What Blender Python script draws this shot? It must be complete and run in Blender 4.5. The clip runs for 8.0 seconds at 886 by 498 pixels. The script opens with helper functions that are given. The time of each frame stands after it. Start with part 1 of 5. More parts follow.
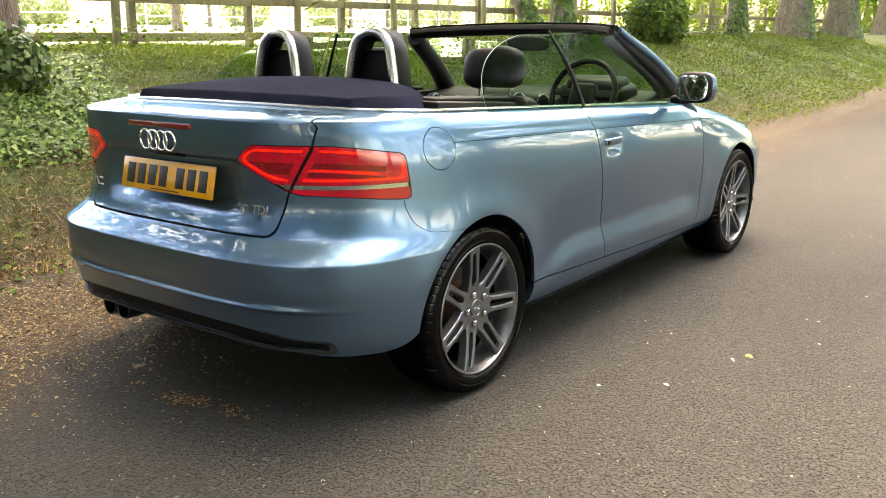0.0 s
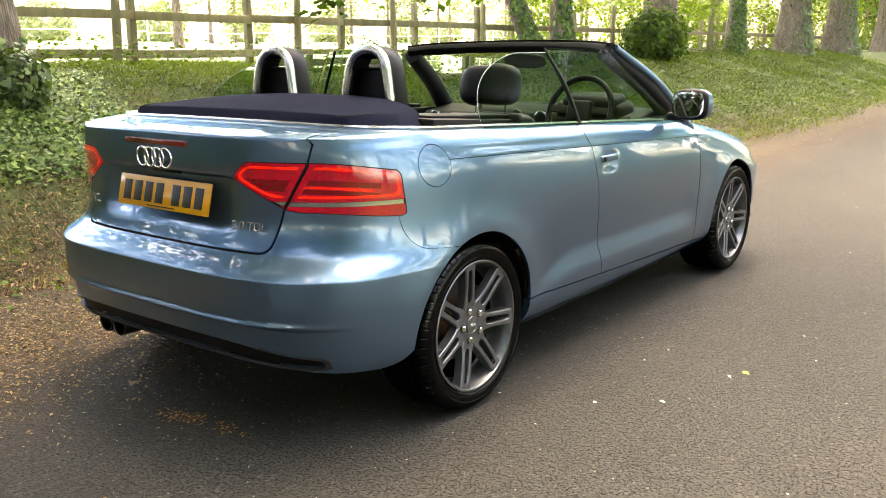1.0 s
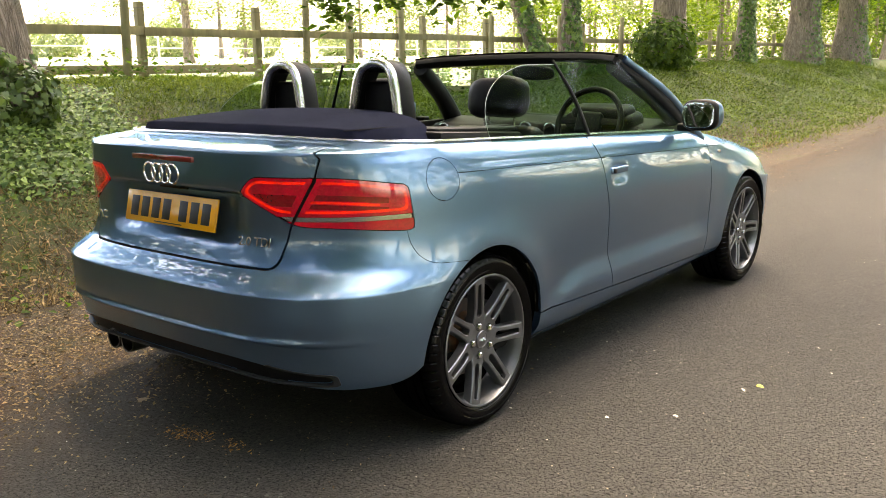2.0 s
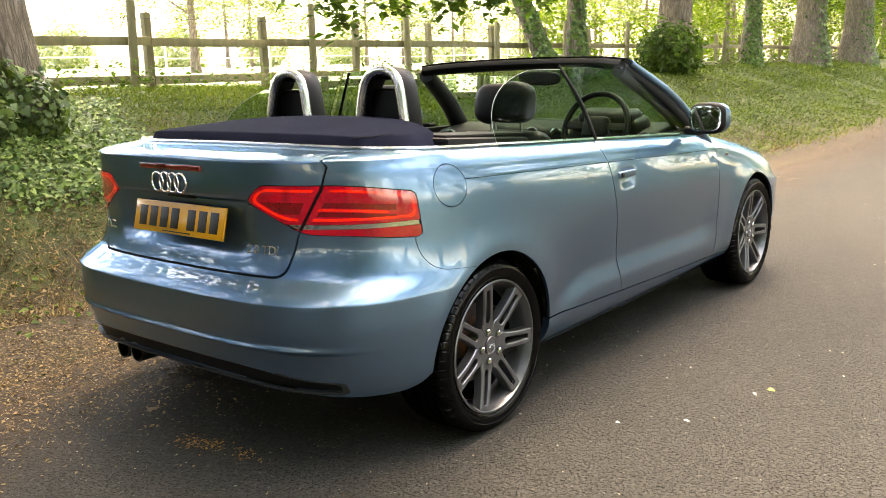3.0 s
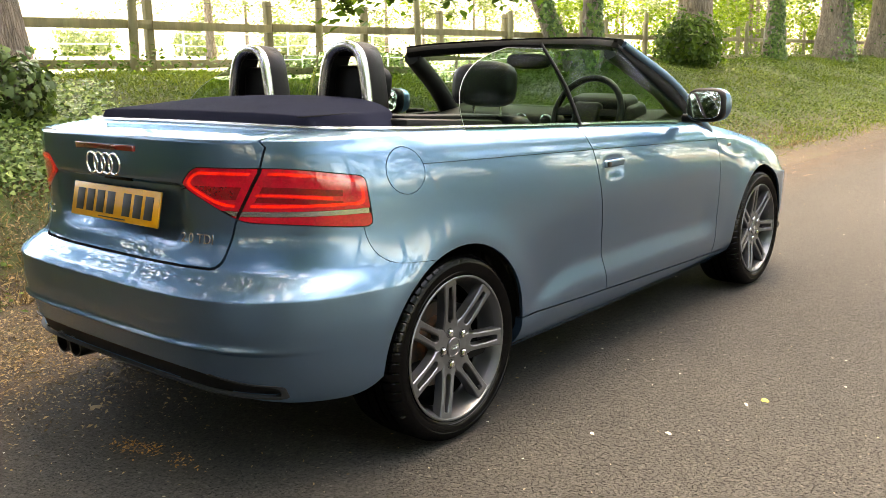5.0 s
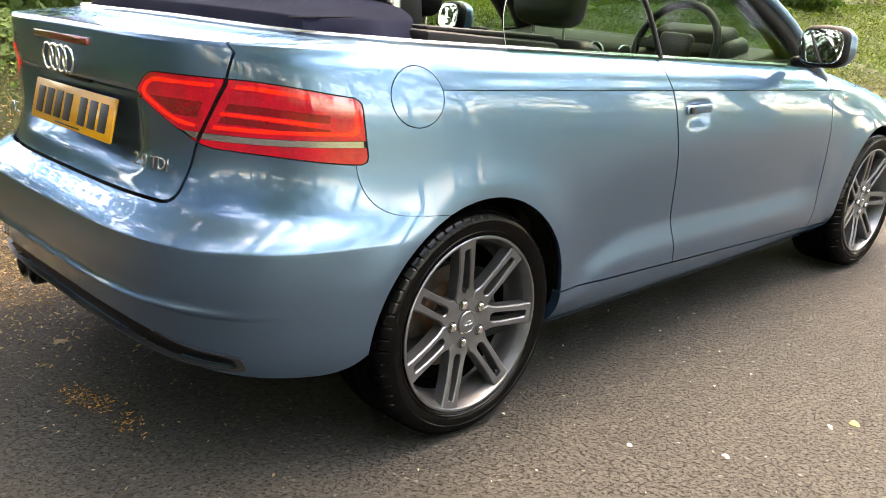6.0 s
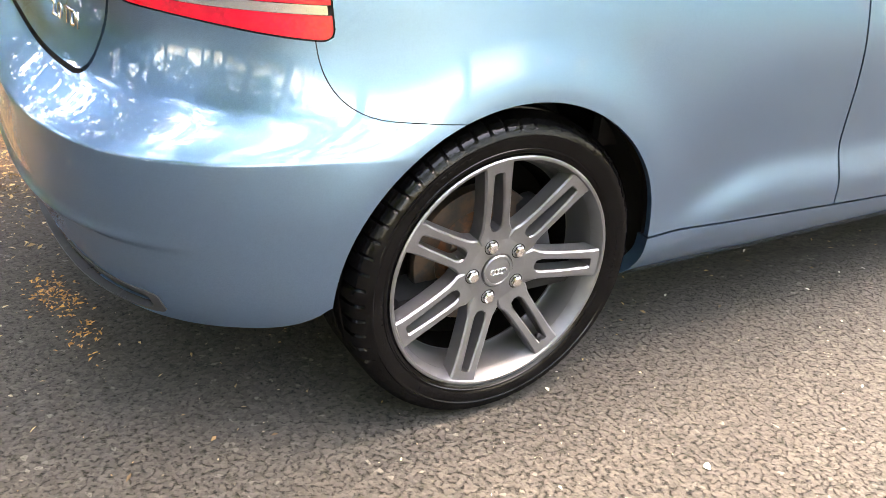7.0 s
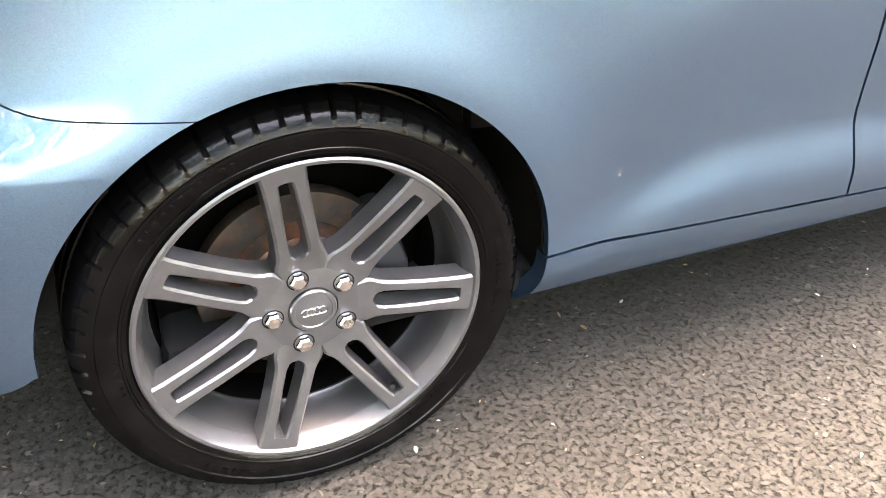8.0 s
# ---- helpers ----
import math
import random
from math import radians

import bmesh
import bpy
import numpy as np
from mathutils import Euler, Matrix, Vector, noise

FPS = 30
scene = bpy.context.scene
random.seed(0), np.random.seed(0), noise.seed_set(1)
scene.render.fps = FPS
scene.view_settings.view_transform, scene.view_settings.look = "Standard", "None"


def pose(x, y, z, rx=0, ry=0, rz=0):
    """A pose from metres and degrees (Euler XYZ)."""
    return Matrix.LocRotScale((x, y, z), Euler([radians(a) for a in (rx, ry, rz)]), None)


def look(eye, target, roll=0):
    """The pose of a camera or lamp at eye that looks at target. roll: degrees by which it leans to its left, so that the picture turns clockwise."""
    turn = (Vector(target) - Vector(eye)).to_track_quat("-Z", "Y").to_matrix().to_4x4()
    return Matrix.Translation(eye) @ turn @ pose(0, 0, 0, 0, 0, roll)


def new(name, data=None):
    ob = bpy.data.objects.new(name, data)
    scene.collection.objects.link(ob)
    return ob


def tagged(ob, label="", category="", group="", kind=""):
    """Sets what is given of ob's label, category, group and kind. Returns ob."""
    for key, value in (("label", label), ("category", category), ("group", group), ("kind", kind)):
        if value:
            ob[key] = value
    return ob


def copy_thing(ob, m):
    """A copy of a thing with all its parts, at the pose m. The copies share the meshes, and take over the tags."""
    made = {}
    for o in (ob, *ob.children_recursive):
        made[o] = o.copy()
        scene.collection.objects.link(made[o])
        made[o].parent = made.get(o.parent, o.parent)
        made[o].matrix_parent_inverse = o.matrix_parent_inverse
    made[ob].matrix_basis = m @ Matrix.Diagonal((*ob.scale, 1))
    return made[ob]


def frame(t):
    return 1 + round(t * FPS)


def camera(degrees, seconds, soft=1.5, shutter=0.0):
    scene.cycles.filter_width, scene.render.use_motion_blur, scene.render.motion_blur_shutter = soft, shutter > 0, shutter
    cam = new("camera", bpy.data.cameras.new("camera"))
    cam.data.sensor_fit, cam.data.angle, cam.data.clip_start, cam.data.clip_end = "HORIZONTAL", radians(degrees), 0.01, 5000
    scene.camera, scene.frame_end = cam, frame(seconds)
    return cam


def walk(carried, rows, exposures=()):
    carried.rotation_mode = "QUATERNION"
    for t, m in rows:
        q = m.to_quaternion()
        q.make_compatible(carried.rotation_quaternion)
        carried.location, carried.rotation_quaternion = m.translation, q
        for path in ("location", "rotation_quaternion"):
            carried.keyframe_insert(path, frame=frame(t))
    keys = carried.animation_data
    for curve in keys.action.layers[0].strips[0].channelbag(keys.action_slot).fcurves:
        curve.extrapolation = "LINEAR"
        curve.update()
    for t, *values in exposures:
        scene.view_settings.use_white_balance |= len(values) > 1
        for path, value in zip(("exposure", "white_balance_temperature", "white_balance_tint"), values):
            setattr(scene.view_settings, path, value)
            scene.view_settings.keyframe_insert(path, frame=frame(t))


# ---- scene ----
# Camera and walk. The car stands along +y, its rear axle over the origin.
cam = camera(54.0, 8.0, soft=0.6)
PATH = [
    (0, (2.591, -2.451, 1.269), (1.402, -0.915, 0.794), -0.5),
    (0.5, (2.603, -2.442, 1.27), (1.415, -0.902, 0.806), -0.4),
    (1, (2.606, -2.442, 1.273), (1.411, -0.9, 0.833), -0.5),
    (1.5, (2.597, -2.422, 1.275), (1.391, -0.884, 0.85), -0.7),
    (3, (2.592, -2.414, 1.273), (1.358, -0.89, 0.875), -1.8),
    (3.5, (2.593, -2.415, 1.27), (1.357, -0.895, 0.869), -1.9),
    (4, (2.59, -2.411, 1.267), (1.349, -0.895, 0.865), -2.0),
    (4.5, (2.59, -2.318, 1.255), (1.346, -0.805, 0.847), -2.1),
    (4.7, (2.598, -2.231, 1.243), (1.353, -0.721, 0.835), -2.2),
    (5.8, (2.388, -1.672, 1.15), (1.021, -0.291, 0.676), 4.0),
    (6, (2.323, -1.552, 1.155), (0.954, -0.212, 0.579), 3.0),
    (6.2, (2.252, -1.412, 1.118), (0.872, -0.13, 0.432), 4.3),
    (6.5, (2.186, -1.212, 1.059), (0.774, -0.059, 0.236), 5.9),
    (6.7, (2.126, -1.062, 1.066), (0.667, -0.008, 0.198), 5.9),
    (7, (2.038, -0.864, 1.088), (0.518, 0.075, 0.19), 4.6),
    (7.2, (1.96, -0.753, 1.045), (0.414, 0.158, 0.158), 4.9),
    (7.5, (1.841, -0.556, 1.057), (0.34, 0.295, 0.045), 7.3),
    (7.7, (1.807, -0.447, 1.054), (0.314, 0.384, 0.015), 5.6),
    (8, (1.764, -0.249, 1.04), (0.258, 0.471, -0.062), 2.6),
]
EXPOSURE = [(0, 4.35, 9000, 13), (1.0, 4.3, 9000, 13), (1.5, 3.9, 9000, 13), (3.0, 4.25, 9200, 13), (4.7, 4.25, 9200, 13), (6.0, 4.75, 9000, 16), (6.5, 5.4, 8900, 17), (7.0, 5.75, 8800, 19), (7.5, 5.75, 8700, 20), (8, 5.9, 8700, 20)]
walk(cam, [(t, look(eye, target, roll)) for t, eye, target, roll in PATH], EXPOSURE)

# World and sun: bright hazy daylight, the lane itself in the open shade of its trees.
world = bpy.data.worlds.new("sky")
scene.world = world
world.use_nodes = True
sky = world.node_tree.nodes.new("ShaderNodeTexSky")
sky.sky_type, sky.sun_disc = "NISHITA", False
sky.sun_elevation, sky.sun_rotation = radians(73), radians(-28)
sky.air_density, sky.dust_density = 1.0, 3.8
back = world.node_tree.nodes["Background"]
world.node_tree.links.new(sky.outputs[0], back.inputs[0])
back.inputs[1].default_value = 0.15
sun = new("sun", bpy.data.lights.new("sun", "SUN"))
sun.data.energy, sun.data.angle, sun.data.color = 0.5, radians(14), (1.0, 0.95, 0.88)
sun.matrix_world = look((-1.3, 2.4, 9), (0, 0, 0))


# Materials.
class Shade:
    """A node material with a Principled shader and short ways to wire it."""

    def __init__(self, name, colour=(0.5, 0.5, 0.5), rough=0.5, metal=0.0, **more):
        self.mat = bpy.data.materials.new(name)
        self.mat.use_nodes = True
        self.tree = self.mat.node_tree
        self.bsdf = self.tree.nodes["Principled BSDF"]
        self.set("Base Color", (*colour, 1))
        self.set("Roughness", rough)
        self.set("Metallic", metal)
        for key, value in more.items():
            self.set(key.replace("_", " "), value)

    def set(self, key, value):
        self.bsdf.inputs[key].default_value = value

    def node(self, kind, **values):
        n = self.tree.nodes.new("ShaderNode" + kind)
        for key, value in values.items():
            n.inputs[key.replace("_", " ")].default_value = value
        return n

    def link(self, a, b):
        self.tree.links.new(a, b)

    def coords(self, world_space=False):
        if world_space:
            return self.node("NewGeometry").outputs["Position"]
        return self.node("TexCoord").outputs["Object"]

    def noise(self, scale, detail=4.0, rough=0.6, where=None, stretch=None):
        n = self.node("TexNoise", Scale=scale, Detail=detail, Roughness=rough)
        src = where or self.coords()
        if stretch:
            m = self.node("Mapping", Scale=stretch)
            self.link(src, m.inputs["Vector"])
            src = m.outputs[0]
        self.link(src, n.inputs["Vector"])
        return n.outputs["Fac"]

    def voronoi(self, scale, where=None, feature="F1"):
        n = self.node("TexVoronoi", Scale=scale)
        n.feature = feature
        self.link(where or self.coords(), n.inputs["Vector"])
        return n

    def ramp(self, fac, stops):
        n = self.node("ValToRGB")
        while len(n.color_ramp.elements) < len(stops):
            n.color_ramp.elements.new(0.5)
        for e, (at, c) in zip(n.color_ramp.elements, stops):
            e.position, e.color = at, (*c, 1) if isinstance(c, tuple) else (c, c, c, 1)
        self.link(fac, n.inputs[0])
        return n.outputs[0]

    def mix(self, a, b, fac, how="MIX"):
        n = self.tree.nodes.new("ShaderNodeMix")
        n.data_type, n.blend_type = "RGBA", how
        for socket, value in ((n.inputs[6], a), (n.inputs[7], b), (n.inputs[0], fac)):
            if isinstance(value, bpy.types.NodeSocket):
                self.link(value, socket)
            elif isinstance(value, tuple):
                socket.default_value = (*value, 1)
            else:
                socket.default_value = value
        return n.outputs[2]

    def bump(self, height, strength=0.3, depth=0.01, after=None):
        n = self.node("Bump", Strength=strength, Distance=depth)
        self.link(height, n.inputs["Height"])
        if after:
            self.link(after, n.inputs["Normal"])
        self.link(n.outputs[0], self.bsdf.inputs["Normal"])
        return n.outputs[0]

    def feed(self, key, value):
        self.link(value, self.bsdf.inputs[key])
        return self


def paint_material():
    """Flake base under a clear coat: a tinted satin gloss over a thin pigment, added to the sharp coat."""
    s = Shade("blue_metallic_paint", (0.03, 0.065, 0.115), 0.6, 0.0, Specular_IOR_Level=0.0, Coat_Weight=1.0, Coat_Roughness=0.003, Coat_IOR=1.62)
    flake = s.voronoi(1400)
    dust = s.ramp(s.noise(5.0, 6), [(0.45, 0.0), (0.8, 0.07)])
    s.feed("Base Color", s.mix((0.009, 0.019, 0.032), (0.05, 0.05, 0.045), dust))
    satin = s.node("BsdfAnisotropic")
    satin.distribution = "BECKMANN"
    s.link(s.mix((0.053, 0.104, 0.165), (0.096, 0.174, 0.262), flake.outputs["Color"]), satin.inputs["Color"])
    s.link(s.ramp(s.noise(9.0, 5), [(0.3, 0.36), (0.8, 0.4)]), satin.inputs["Roughness"])
    both = s.node("AddShader")
    s.link(s.bsdf.outputs[0], both.inputs[0])
    s.link(satin.outputs[0], both.inputs[1])
    s.link(both.outputs[0], s.tree.nodes["Material Output"].inputs[0])
    return s.mat


def rubber_material():
    s = Shade("tyre_rubber", (0.002, 0.002, 0.002), 0.5, Specular_IOR_Level=0.0, Coat_Weight=0.24, Coat_Roughness=0.05)
    s.feed("Base Color", s.ramp(s.noise(26, 6), [(0.4, (0.0012, 0.0012, 0.0013)), (0.8, (0.0034, 0.0034, 0.0034))]))
    s.feed("Coat Roughness", s.ramp(s.noise(17, 5), [(0.35, 0.04), (0.7, 0.14)]))
    first = s.bump(s.noise(38, 4), 0.25, 0.004)
    s.bump(s.noise(260, 3), 0.2, 0.001, first)
    s.link(s.bsdf.inputs["Normal"].links[0].from_socket, s.bsdf.inputs["Coat Normal"])
    return s.mat


def alloy_material():
    s = Shade("grey_alloy", (0.2, 0.2, 0.21), 0.36, 0.8, Coat_Weight=0.15, Coat_Roughness=0.15)
    s.feed("Base Color", s.ramp(s.noise(18, 6), [(0.35, (0.112, 0.115, 0.12)), (0.75, (0.15, 0.153, 0.16))]))
    s.feed("Roughness", s.ramp(s.noise(40, 5), [(0.3, 0.3), (0.8, 0.42)]))
    return s.mat


def rust_material(name="rusty_disc", steel=(0.07, 0.055, 0.045), rust=(0.2, 0.085, 0.04), metal=0.55):
    s = Shade(name, steel, 0.5, metal)
    s.feed("Base Color", s.ramp(s.noise(30, 6), [(0.42, steel), (0.62, rust)]))
    s.bump(s.noise(120, 4), 0.4, 0.001)
    return s.mat


def fabric_material():
    s = Shade("navy_hood_cloth", (0.03, 0.036, 0.065), 0.9, Specular_IOR_Level=0.02)
    s.feed("Base Color", s.ramp(s.noise(7, 5), [(0.3, (0.0042, 0.0056, 0.0125)), (0.8, (0.0072, 0.009, 0.018))]))
    s.bump(s.noise(900, 2), 0.3, 0.0008)
    return s.mat


def leather_material():
    s = Shade("black_leather", (0.0035, 0.0035, 0.004), 0.45, Specular_IOR_Level=0.12)
    s.bump(s.voronoi(420).outputs["Distance"], 0.2, 0.0008)
    s.feed("Roughness", s.ramp(s.noise(12, 3), [(0.3, 0.38), (0.8, 0.55)]))
    return s.mat


def plastic_material(name="black_plastic", colour=(0.004, 0.004, 0.0043), rough=0.5):
    s = Shade(name, colour, rough, Specular_IOR_Level=0.15)
    s.bump(s.noise(700, 2), 0.15, 0.0005)
    return s.mat


def glass_material():
    s = Shade("green_tinted_glass", (0.22, 0.36, 0.27), 0.0, Transmission_Weight=1.0, IOR=1.02, Specular_IOR_Level=0.3,
              Coat_Weight=0.12, Coat_Roughness=0.0, Coat_IOR=1.45)
    return s.mat


def asphalt_material():
    s = Shade("asphalt", (0.1, 0.095, 0.09), 0.8, Specular_IOR_Level=0.15)
    where = s.coords(True)
    jitter = s.node("TexNoise", Scale=70.0, Detail=2.0)
    s.link(where, jitter.inputs["Vector"])
    shove = s.tree.nodes.new("ShaderNodeVectorMath")
    shove.operation = "MULTIPLY_ADD"
    shove.inputs[1].default_value = (0.011, 0.011, 0.011)
    s.link(jitter.outputs["Color"], shove.inputs[0])
    s.link(where, shove.inputs[2])
    chips = s.voronoi(105, shove.outputs[0])
    fine = s.noise(420, 3, 0.7, where)
    tone = s.ramp(chips.outputs["Color"], [(0.0, (0.021, 0.02, 0.0179)), (0.5, (0.032, 0.0304, 0.027)), (0.9, (0.0455, 0.0432, 0.0383)), (1.0, (0.115, 0.109, 0.097))])
    # pits between the worn stones and wider hollows, their shade multiplied into the colour
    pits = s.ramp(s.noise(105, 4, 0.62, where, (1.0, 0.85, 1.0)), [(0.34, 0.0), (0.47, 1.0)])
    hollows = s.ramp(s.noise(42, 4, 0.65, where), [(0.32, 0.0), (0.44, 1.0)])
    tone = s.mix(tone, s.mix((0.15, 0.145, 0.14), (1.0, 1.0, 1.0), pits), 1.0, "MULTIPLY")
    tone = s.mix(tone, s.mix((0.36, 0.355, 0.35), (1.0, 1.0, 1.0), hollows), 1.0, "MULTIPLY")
    tone = s.mix(tone, s.ramp(fine, [(0.3, (0.8, 0.8, 0.8)), (0.7, (1.15, 1.15, 1.15))]), 1.0, "MULTIPLY")
    stains = s.ramp(s.noise(0.8, 5, 0.6, where), [(0.35, (0.88, 0.87, 0.86)), (0.7, (1.08, 1.07, 1.05))])
    tone = s.mix(tone, stains, 1.0, "MULTIPLY")
    # fine brown litter dust drifts in from the verge
    x = s.node("SeparateXYZ")
    s.link(where, x.inputs[0])
    edge = s.node("MapRange", From_Min=0.0, From_Max=-1.0)
    s.link(x.outputs[0], edge.inputs["Value"])
    patch = s.ramp(s.noise(6.5, 8, 0.75, where), [(0.36, 0.0), (0.56, 1.0)])
    drift = s.mix(edge.outputs[0], patch, 1.0, "MULTIPLY")
    tone = s.mix(tone, s.ramp(fine, [(0.35, (0.03, 0.02, 0.0125)), (0.7, (0.1, 0.066, 0.039))]), drift)
    s.feed("Base Color", tone)
    s.feed("Roughness", s.ramp(fine, [(0.3, 0.68), (0.8, 0.92)]))
    first = s.bump(pits, 0.9, 0.006)
    second = s.bump(chips.outputs["Distance"], 0.4, -0.003, first)
    s.bump(fine, 0.3, 0.001, second)
    return s.mat


def soil_material():
    """Bank and verge: litter at the road's edge, then grass over earth, then the pale field."""
    s = Shade("bank_earth", (0.1, 0.09, 0.04), 0.95)
    where = s.coords(True)
    x = s.node("SeparateXYZ")
    s.link(where, x.inputs[0])
    litter = s.ramp(s.noise(60, 7, 0.75, where), [(0.3, (0.015, 0.01, 0.006)), (0.5, (0.048, 0.032, 0.018)), (0.72, (0.11, 0.073, 0.04))])
    grass = s.ramp(s.noise(9, 8, 0.75, where), [(0.28, (0.016, 0.028, 0.004)), (0.5, (0.042, 0.062, 0.009)), (0.75, (0.1, 0.105, 0.022))])
    dead = s.ramp(s.noise(1.6, 5, 0.65, where), [(0.54, 0.0), (0.74, 0.7)])
    grass = s.mix(grass, s.ramp(s.noise(45, 6, 0.7, where), [(0.3, (0.045, 0.03, 0.014)), (0.7, (0.13, 0.09, 0.045))]), dead)
    step = s.node("MapRange", From_Min=-2.15, From_Max=-3.2)
    s.link(x.outputs[0], step.inputs["Value"])
    wob = s.node("Math")
    wob.operation = "ADD"
    verge = s.node("MapRange", From_Min=5.3, From_Max=6.0)
    s.link(x.outputs[0], verge.inputs["Value"])
    either = s.node("Math")
    either.operation = "MAXIMUM"
    s.link(step.outputs[0], either.inputs[0])
    s.link(verge.outputs[0], either.inputs[1])
    s.link(either.outputs[0], wob.inputs[0])
    ragged = s.node("MapRange", From_Min=0.3, From_Max=0.7, To_Min=-0.5, To_Max=0.5)
    s.link(s.noise(3.5, 6, 0.7, where), ragged.inputs["Value"])
    s.link(ragged.outputs[0], wob.inputs[1])
    wob.use_clamp = True
    field_fade = s.node("MapRange", From_Min=7.5, From_Max=10.5)
    apart = s.node("Math")
    apart.operation = "MULTIPLY"
    apart.inputs[1].default_value = -1.0
    s.link(x.outputs[0], apart.inputs[0])
    s.link(apart.outputs[0], field_fade.inputs["Value"])
    # glare and haze over the field are put into this pale colour
    bright_field = s.ramp(s.noise(2.5, 7, 0.7, where), [(0.3, (0.3, 0.34, 0.17)), (0.7, (0.42, 0.44, 0.27))])
    s.feed("Base Color", s.mix(s.mix(litter, grass, wob.outputs[0]), bright_field, field_fade.outputs[0]))
    s.bump(s.noise(55, 8, 0.75, where), 0.8, 0.03)
    return s.mat


def leaf_material(name, dark, light, passing=0.45, gloss=0.55):
    s = Shade(name, dark, gloss, Specular_IOR_Level=0.22 if gloss > 0.5 else 0.3)
    geo = s.node("NewGeometry")
    tone = s.ramp(geo.outputs["Random Per Island"], [(0.0, dark), (0.6, tuple((a + b) / 2 for a, b in zip(dark, light))), (1.0, light)])
    tone = s.mix(tone, s.ramp(s.noise(0.9, 3, 0.5, geo.outputs["Position"]), [(0.3, (0.75, 0.8, 0.7)), (0.7, (1.15, 1.1, 1.0))]), 1.0, "MULTIPLY")
    s.feed("Base Color", tone)
    if passing:
        t = s.tree.nodes.new("ShaderNodeBsdfTranslucent")
        s.link(s.mix(tone, (1.3, 1.5, 0.5), 1.0, "MULTIPLY"), t.inputs[0])
        m = s.tree.nodes.new("ShaderNodeMixShader")
        m.inputs[0].default_value = passing
        s.link(s.bsdf.outputs[0], m.inputs[1])
        s.link(t.outputs[0], m.inputs[2])
        s.link(m.outputs[0], s.tree.nodes["Material Output"].inputs[0])
    return s.mat


def bark_material():
    s = Shade("bark", (0.16, 0.13, 0.1), 0.9)
    where = s.coords(True)
    ridges = s.noise(8, 9, 0.75, where, (1, 1, 0.24))
    cracks = s.node("Mapping", Scale=(1, 1, 0.16))
    s.link(where, cracks.inputs[0])
    plates = s.voronoi(24, cracks.outputs[0], "DISTANCE_TO_EDGE").outputs["Distance"]
    bark = s.ramp(ridges, [(0.3, (0.1, 0.075, 0.055)), (0.55, (0.28, 0.215, 0.165)), (0.8, (0.4, 0.33, 0.265))])
    s.feed("Base Color", s.mix(bark, s.ramp(plates, [(0.0, (0.62, 0.6, 0.58)), (0.2, (1.0, 1.0, 1.0))]), 1.0, "MULTIPLY"))
    first = s.bump(s.ramp(plates, [(0.0, 0.0), (0.22, 1.0)]), 0.8, 0.03)
    s.bump(ridges, 1.0, 0.05, first)
    return s.mat


def timber_material(name, dark, light):
    s = Shade(name, dark, 0.85)
    where = s.coords()
    info = s.node("ObjectInfo")
    grain = s.noise(6, 7, 0.7, where, (1, 1, 0.12))
    tone = s.ramp(grain, [(0.3, dark), (0.75, light)])
    vary = s.ramp(info.outputs["Random"], [(0.0, (0.78, 0.78, 0.74)), (1.0, (1.15, 1.12, 1.1))])
    tone = s.mix(tone, vary, 1.0, "MULTIPLY")
    s.feed("Base Color", s.mix(tone, (0.16, 0.19, 0.07), s.ramp(s.noise(3, 5, 0.6, where), [(0.5, 0.0), (0.75, 0.5)])))
    s.bump(grain, 0.6, 0.006)
    return s.mat


PAINT = paint_material()
RUBBER = rubber_material()
ALLOY = alloy_material()
RIM_ALLOY = Shade("rim_wall_alloy", (0.12, 0.122, 0.125), 0.36, 0.85).mat
# near-black colour that stands for the shade deep inside the wheels
SHADE_BLACK = Shade("wheel_shade_black", (0.0018, 0.0017, 0.0016), 0.8, 0.0, Specular_IOR_Level=0.0).mat
RUST = rust_material()
WORN = rust_material("scored_disc", (0.045, 0.042, 0.04), (0.085, 0.055, 0.04), 0.8)
CLOTH = fabric_material()
LEATHER = leather_material()
PLASTIC = plastic_material()
SATIN = plastic_material("dark_grey_trim", (0.022, 0.023, 0.025), 0.45)
DARK = plastic_material("unlit_cavity_black", (0.006, 0.006, 0.006), 0.8)
CHROME = Shade("chrome", (0.75, 0.75, 0.76), 0.1, 1.0).mat
BRUSHED = Shade("satin_aluminium", (0.62, 0.61, 0.59), 0.24, 1.0).mat
STEEL = Shade("exhaust_steel", (0.08, 0.078, 0.075), 0.28, 1.0).mat
GLASS = glass_material()
MIRROR = Shade("mirror_glass", (0.85, 0.87, 0.88), 0.02, 1.0).mat
PLATE = Shade("yellow_plate", (0.64, 0.275, 0.006), 0.35, Coat_Weight=0.4).mat
INK = Shade("black_ink", (0.012, 0.012, 0.012), 0.5).mat
EDGE = Shade("ground_glass_edge", (0.2, 0.24, 0.21), 0.4).mat
RED_DARK = Shade("dark_red_lens", (0.16, 0.008, 0.008), 0.2, Coat_Weight=1.0).mat
ASPHALT = asphalt_material()
SOIL = soil_material()
BARK = bark_material()
TIMBER = timber_material("weathered_timber", (0.13, 0.115, 0.06), (0.31, 0.26, 0.14))
WHITE_WOOD = timber_material("white_painted_timber", (0.6, 0.6, 0.57), (0.8, 0.8, 0.78))
LEAF = leaf_material("lime_leaves", (0.03, 0.06, 0.012), (0.11, 0.17, 0.035))
# haze is put into this colour: paler and greyer than LEAF
FAR_LEAF = leaf_material("hazed_leaves", (0.1, 0.125, 0.055), (0.2, 0.225, 0.115), 0.4)
